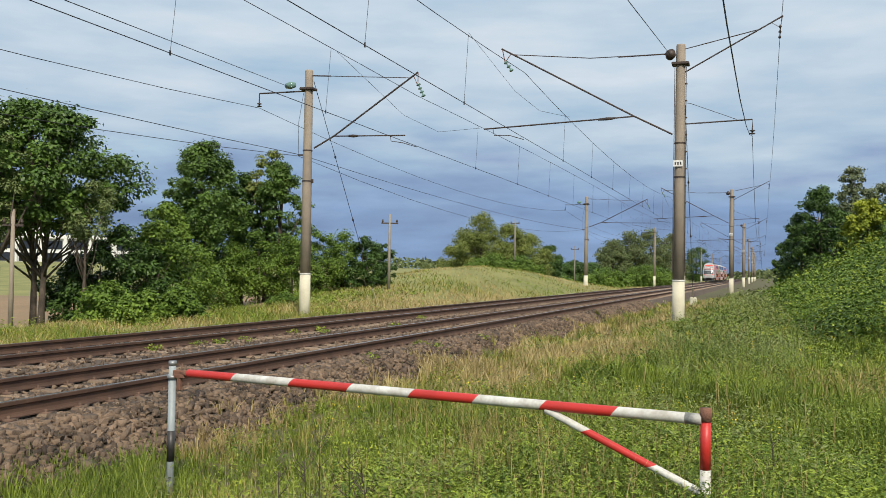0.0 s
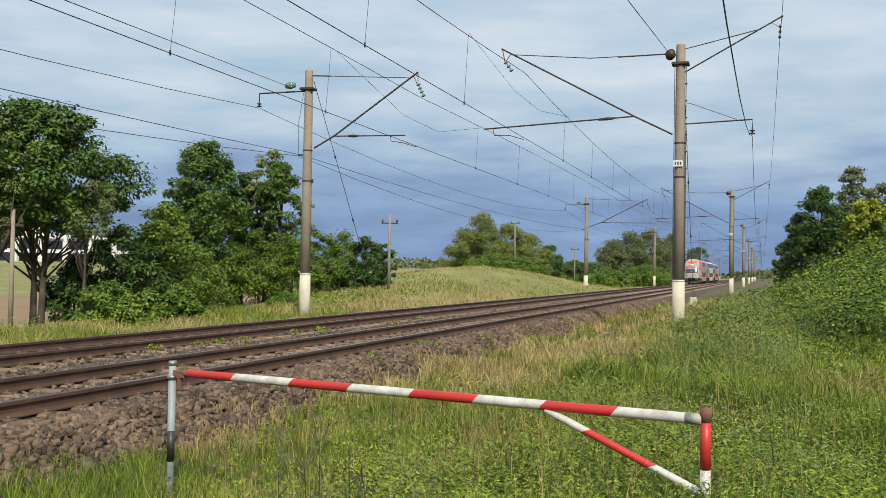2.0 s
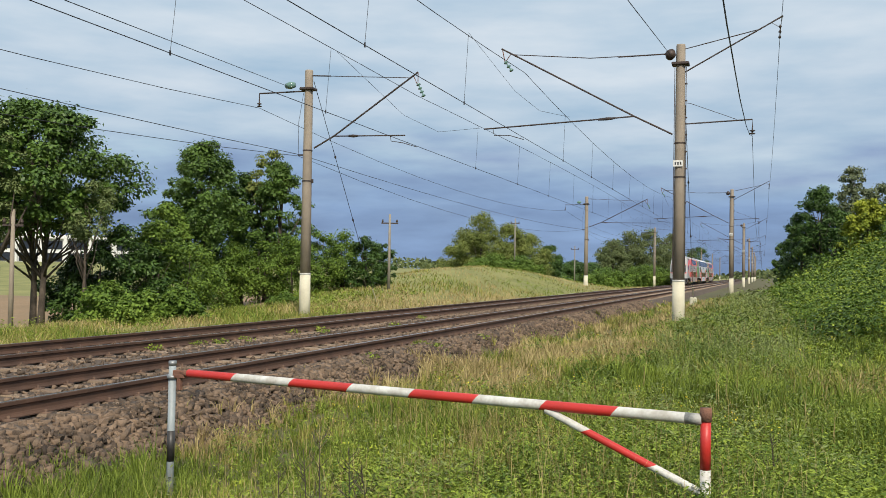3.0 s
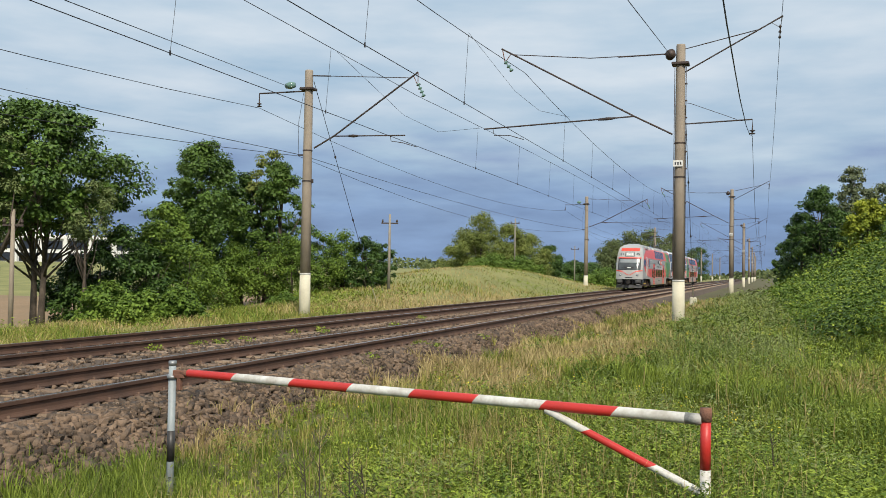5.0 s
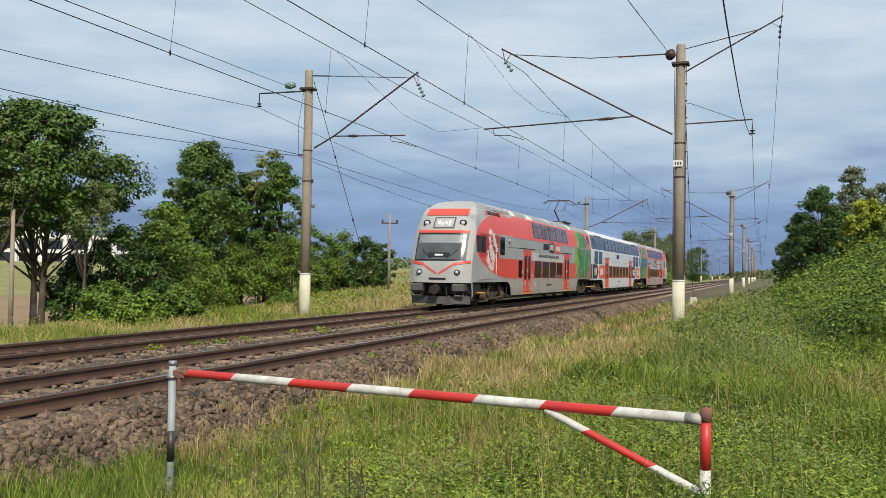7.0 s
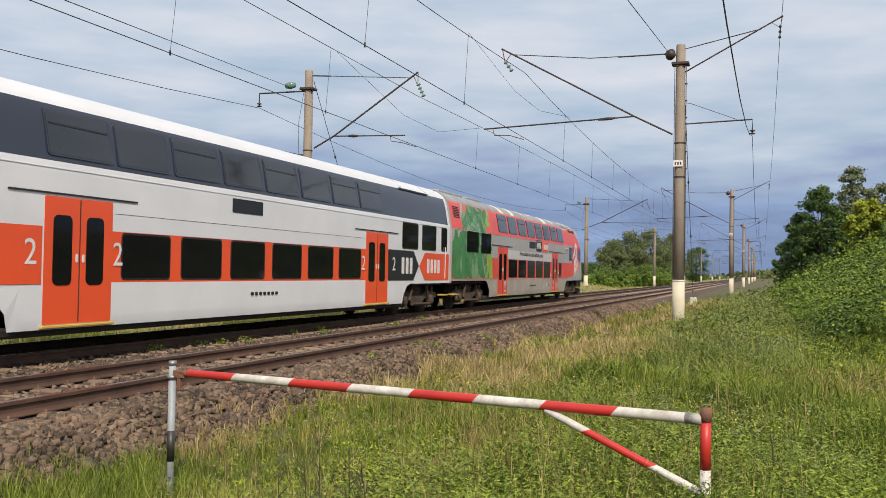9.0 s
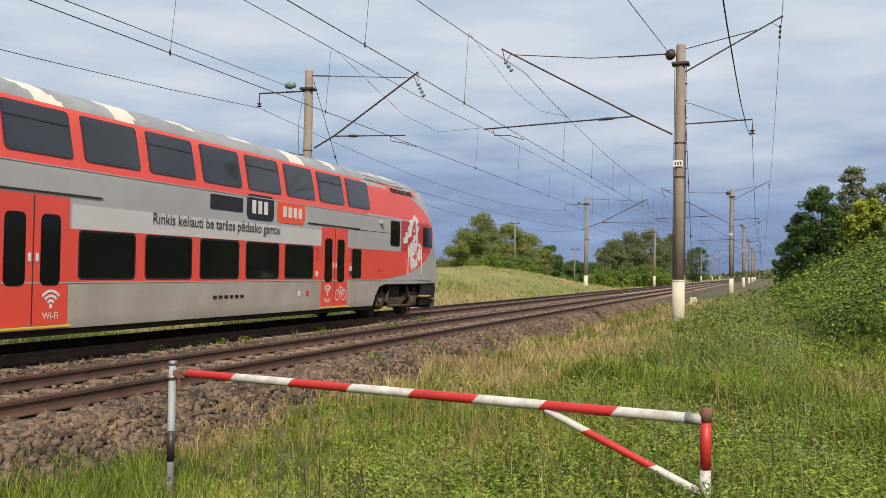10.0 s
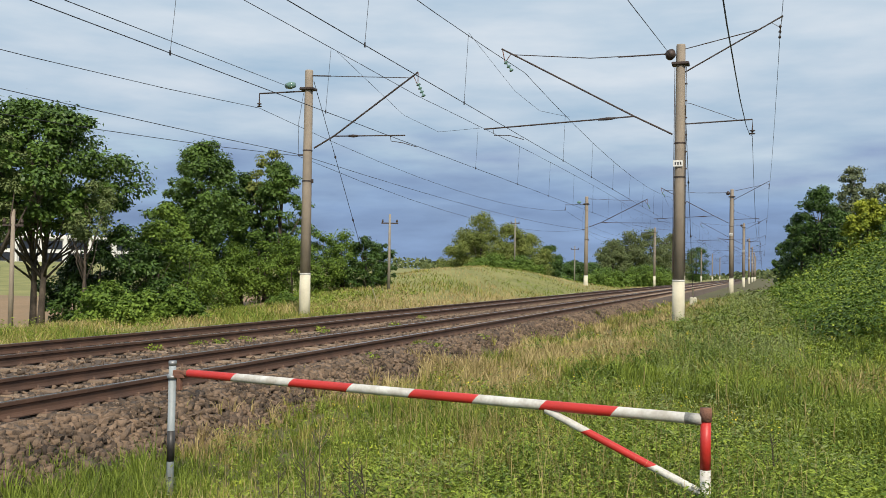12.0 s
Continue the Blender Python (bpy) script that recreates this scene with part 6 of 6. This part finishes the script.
def mounds(name, n, r0, r1, b0, b1, where, size, per, m, leaf, label, seed, power=0.8, shade=26):
    """Low domes of leaves scattered over a fan of ground."""
    r = np.random.default_rng(seed)
    d = r0 * (r1 / r0) ** (r.uniform(0, 1, n) ** power)
    b = np.radians(r.uniform(b0, b1, n))
    x, y = d * np.sin(b), d * np.cos(b)
    ok = where(x, y) > r.uniform(0.1, 0.8, n)
    x, y, d = x[ok], y[ok], d[ok]
    rad = r.uniform(0.6, 1.35, len(x)) * size * (1 + d / 90)
    C = np.stack([x, y, ground_z(x, y) + rad * 0.35], -1)
    V, F = skin_leaves(C, rad, per, np.repeat(leaf * np.maximum(1, d / shade), per), 0.85, slim=0.5, r=r, hang=0.1, ragged=0.6, tips=0.5)
    tagged(raw(name, V, F, m), label, "weeds", kind="stuff")


mounds("bank_brambles", 250, 19, 100, 0, 11, on_bank, 0.50, 340, M_WEED, 0.088, "light green bramble mounds over the bank", 71)
# the dark leaf colour puts in the shade beneath the bank's shrubs
mounds("bank_shrubs", 300, 19, 100, 0, 11, on_bank, 0.54, 340, M_WEED_D, 0.09, "leafy mounds over the bank, coloured dark for the shade beneath its shrubs", 72)
mounds("bank_saplings", 60, 20, 60, 0.8, 9, on_bank, 0.50, 380, M_DARK, 0.085, "taller green shrubs along the foot of the bank", 77)


def weedy(x, y):
    return (x > edge_line(y) + 0.5) * (0.25 + 0.75 * sstep(-4.5, -1.0, x)) * (x < 9) * (0.55 + 0.45 * patchy(x, y, 1.4, 6.1))


mounds("low_weeds", 420, 5.4, 34, -36, 9, weedy, 0.15, 90, M_WEED, 0.04, "light green leafy weed tufts in the meadow", 73, 1.0, 10)
mounds("dark_weeds", 420, 5.4, 34, -36, 9, weedy, 0.17, 90, M_WEED_D, 0.04, "dark green leafy weed tufts in the meadow", 74, 1.0, 10)
mounds("grey_weeds", 170, 5.4, 34, -30, 7, weedy, 0.17, 90, M_BLUEG, 0.036, "grey-green wormwood tufts in the meadow", 75, 1.0, 10)
mounds("yellow_weeds", 150, 6.0, 34, -30, 8, weedy, 0.14, 90, M_LIME, 0.034, "yellow-green flowering tufts in the meadow", 76, 1.0, 10)
weeds("verge_weeds", 1500, 20, 60, -46, -20, lambda x, y: (x < -15.2) * (x > -27) * (patchy(x, y, 0.7, 0.9) > 0.2), 0.5, 20, 0.05, M_WEED, "leafy green weeds beyond the tracks")


def flowers():
    x, y, d = meadow(900, 5.5, 30, -36, 9)
    ok = (x > edge_line(y) + 1.5) & (patchy(x, y, 0.9, 4.4) > 0.5) & (y > 8)
    x, y, d = x[ok], y[ok], d[ok]
    c = np.stack([x, y, ground_z(x, y) + rng.uniform(0.25, 0.45, len(x))], -1)
    P = cloud(c, np.full(len(c), 0.05), 6, 1.4)
    V, F = leaf_quads(P, np.repeat(0.016 * np.maximum(1, d / 12), 6), 1.2, slim=0.9)
    tagged(raw("yellow_flowers", V, F, M_FLOWER), "small yellow flower heads among the meadow grass", "flowers", kind="stuff")


flowers()


def track_weeds():
    r = np.random.default_rng(21)
    spots = [(-6.97, 16.2), (-6.88, 19.5), (-7.3, 19.7), (-11.5, 23.1), (-11.45, 21.5), (-10.9, 22.2), (-11.3, 30.7), (-11.45, 15.7), (-11.4, 17.2), (-11.3, 17.9), (-11.1, 18.7), (-13.4, 18.5), (-6.8, 23.0), (-10.4, 26.0)]
    c = np.array([(a, b, float(ground_z(a, b)) + 0.06) for a, b in spots])
    P = cloud(c, np.full(len(c), 0.22), 90, 0.4, r)
    V, F = leaf_quads(P, 0.05, 0.9, r=r)
    tagged(raw("track_weeds", V, F, M_WEED), "small green weed tufts growing in the ballast", "weeds", kind="stuff")


track_weeds()


def dry_stalk(x, y, h, seed):
    r = random.Random(seed)
    z = float(ground_z(x, y)) - 0.03
    t = thing("dry_stalk", "tall thin dark dry weed stalk standing in the grass", "weed", (x, y, z), "dry stalks")
    bm = bmesh.new()
    lean = (r.uniform(-0.08, 0.08), r.uniform(-0.05, 0.05))
    top = Vector((lean[0], lean[1], h))
    btube(bm, [(0, 0, 0), top * 0.5 + Vector((0.01, 0, 0)), top], [0.007, 0.005, 0.002], 5)
    for k in range(12):
        f = r.uniform(0.35, 0.95)
        a = r.uniform(0, 6.28)
        l = h * 0.32 * (1.1 - f) + 0.05
        s = top * f
        part("twig", tube([s, s + Vector((math.cos(a) * l * 0.5, math.sin(a) * l * 0.5, l * 0.5)), s + Vector((math.cos(a) * l * 0.7, math.sin(a) * l * 0.7, l))], [0.0025, 0.002, 0.0012], 4), M_BARK, t)
    part("stem", bm, M_BARK, t)


for k, (x, y, h) in enumerate([(-2.75, 5.55, 0.80), (-2.9, 5.7, 0.7), (-2.62, 5.75, 0.66), (-2.4, 5.6, 0.55), (-3.0, 5.5, 0.6), (0.1, 7.3, 0.5)]):
    dry_stalk(x, y, h, 40 + k)

# ---- poles, far buildings ----


def utility_pole(bearing, dist, height, arm=0.9, material=None, base=None):
    x, y = dist * math.sin(radians(bearing)), dist * math.cos(radians(bearing))
    z = float(ground_z(x, y)) - 0.2
    t = thing("utility_pole", "thin grey utility pole with a short crossarm and insulators", "utility pole", (x, y, z), "utility poles")
    part("pole", tube([(0, 0, 0), (0, 0, height)], [0.10, 0.07], 10), material or M_WOOD, t, "", True)
    part("crossarm", box(-arm / 2, arm / 2, -0.05, 0.05, height - 0.62, height - 0.54), M_STEEL, t).rotation_euler = (0, 0, radians(-bearing))
    for s in (-1, 1):
        c = math.cos(radians(-bearing)) * s * arm * 0.42, math.sin(radians(-bearing)) * s * arm * 0.42
        part("insulator", tube([(c[0], c[1], height - 0.54), (c[0], c[1], height - 0.46), (c[0], c[1], height - 0.34)], [0.03, 0.07, 0.04], 8), M_STEEL, t)
    return t


utility_pole(-43.75, 37.5, 4.9, 0.7, M_CONC)
utility_pole(-22.25, 60.5, 5.1, 1.1)
utility_pole(-14.55, 112, 7.9, 1.1)
utility_pole(-10.9, 150, 7.3, 1.3)


def white_building():
    b, d = -40.9, 262.0
    x, y = d * math.sin(radians(b)), d * math.cos(radians(b))
    t = thing("office_building", "long white flat-roofed building with dark window strips behind trees", "building", (x, y, 0), rz=-b)
    part("wall", box(-36, 17, 0, 12, -2.5, 8.3, 0.05), mat("white_plaster", (0.78, 0.78, 0.76), 0.8, scale=0.4), t)
    part("roof", box(-36.6, 17.6, -0.8, 12.5, 8.3, 9.3, 0.08), M_PLATE, t, "white overhanging flat roof edge")
    part("penthouse", box(-36, -4, 1, 10, 9.3, 11.9, 0.05), M_PLATE, t)
    for row, z in enumerate((-0.6, 2.4, 5.6)):
        for k in range(9):
            w = part("window", box(-35.1 + k * 5.9, -30.7 + k * 5.9, -0.12, 0.1, z, z + (2.2 if row else 2.6)), M_BLACK_T, t)
            part("pane", box(-34.9 + k * 5.9, -30.9 + k * 5.9, -0.16, -0.1, z + 0.15, z + 1.9), M_GLASS_UP, w)
    for k in range(10):
        part("column", box(-36.4 + k * 5.9, -35.5 + k * 5.9, -0.75, -0.15, -2.5, 8.29), M_PLATE, t)


white_building()


def far_house():
    b, d = -21.6, 640.0
    x, y = d * math.sin(radians(b)), d * math.cos(radians(b))
    t = thing("house", "tiny white house far across the field", "house", (x, y, 0), rz=-b)
    part("wall", box(-3, 3, 0, 6, -2, 4.2), M_PLATE, t)
    bm = bmesh.new()
    v = [bm.verts.new(p) for p in ((-3.3, -0.3, 4.2), (3.3, -0.3, 4.2), (3.3, 6.3, 4.2), (-3.3, 6.3, 4.2), (-3.3, 3, 6.2), (3.3, 3, 6.2))]
    for q in ((0, 1, 5, 4), (2, 3, 4, 5), (0, 4, 3), (1, 2, 5), (0, 3, 2, 1)):
        bm.faces.new([v[i] for i in q])
    part("roof", bm, M_PLATE, t)
    part("window", box(-1, 1, -0.1, 0.1, 1, 2.8), M_BLACK_T, t)


far_house()


def motions():
    times = [0.5 * k for k in range(25)]
    walk(car_tail, [(t, pose(AX_FAR, G0 - SPEED * t, 0)) for t in times])
    walk(car_mid, [(t, pose(AX_FAR, G0 - SPEED * t - 26.4, 0)) for t in times])
    walk(car_lead, [(t, pose(AX_FAR, G0 - SPEED * t - CAR + 0.5, 0, 0, 0, 180)) for t in times])


motions()
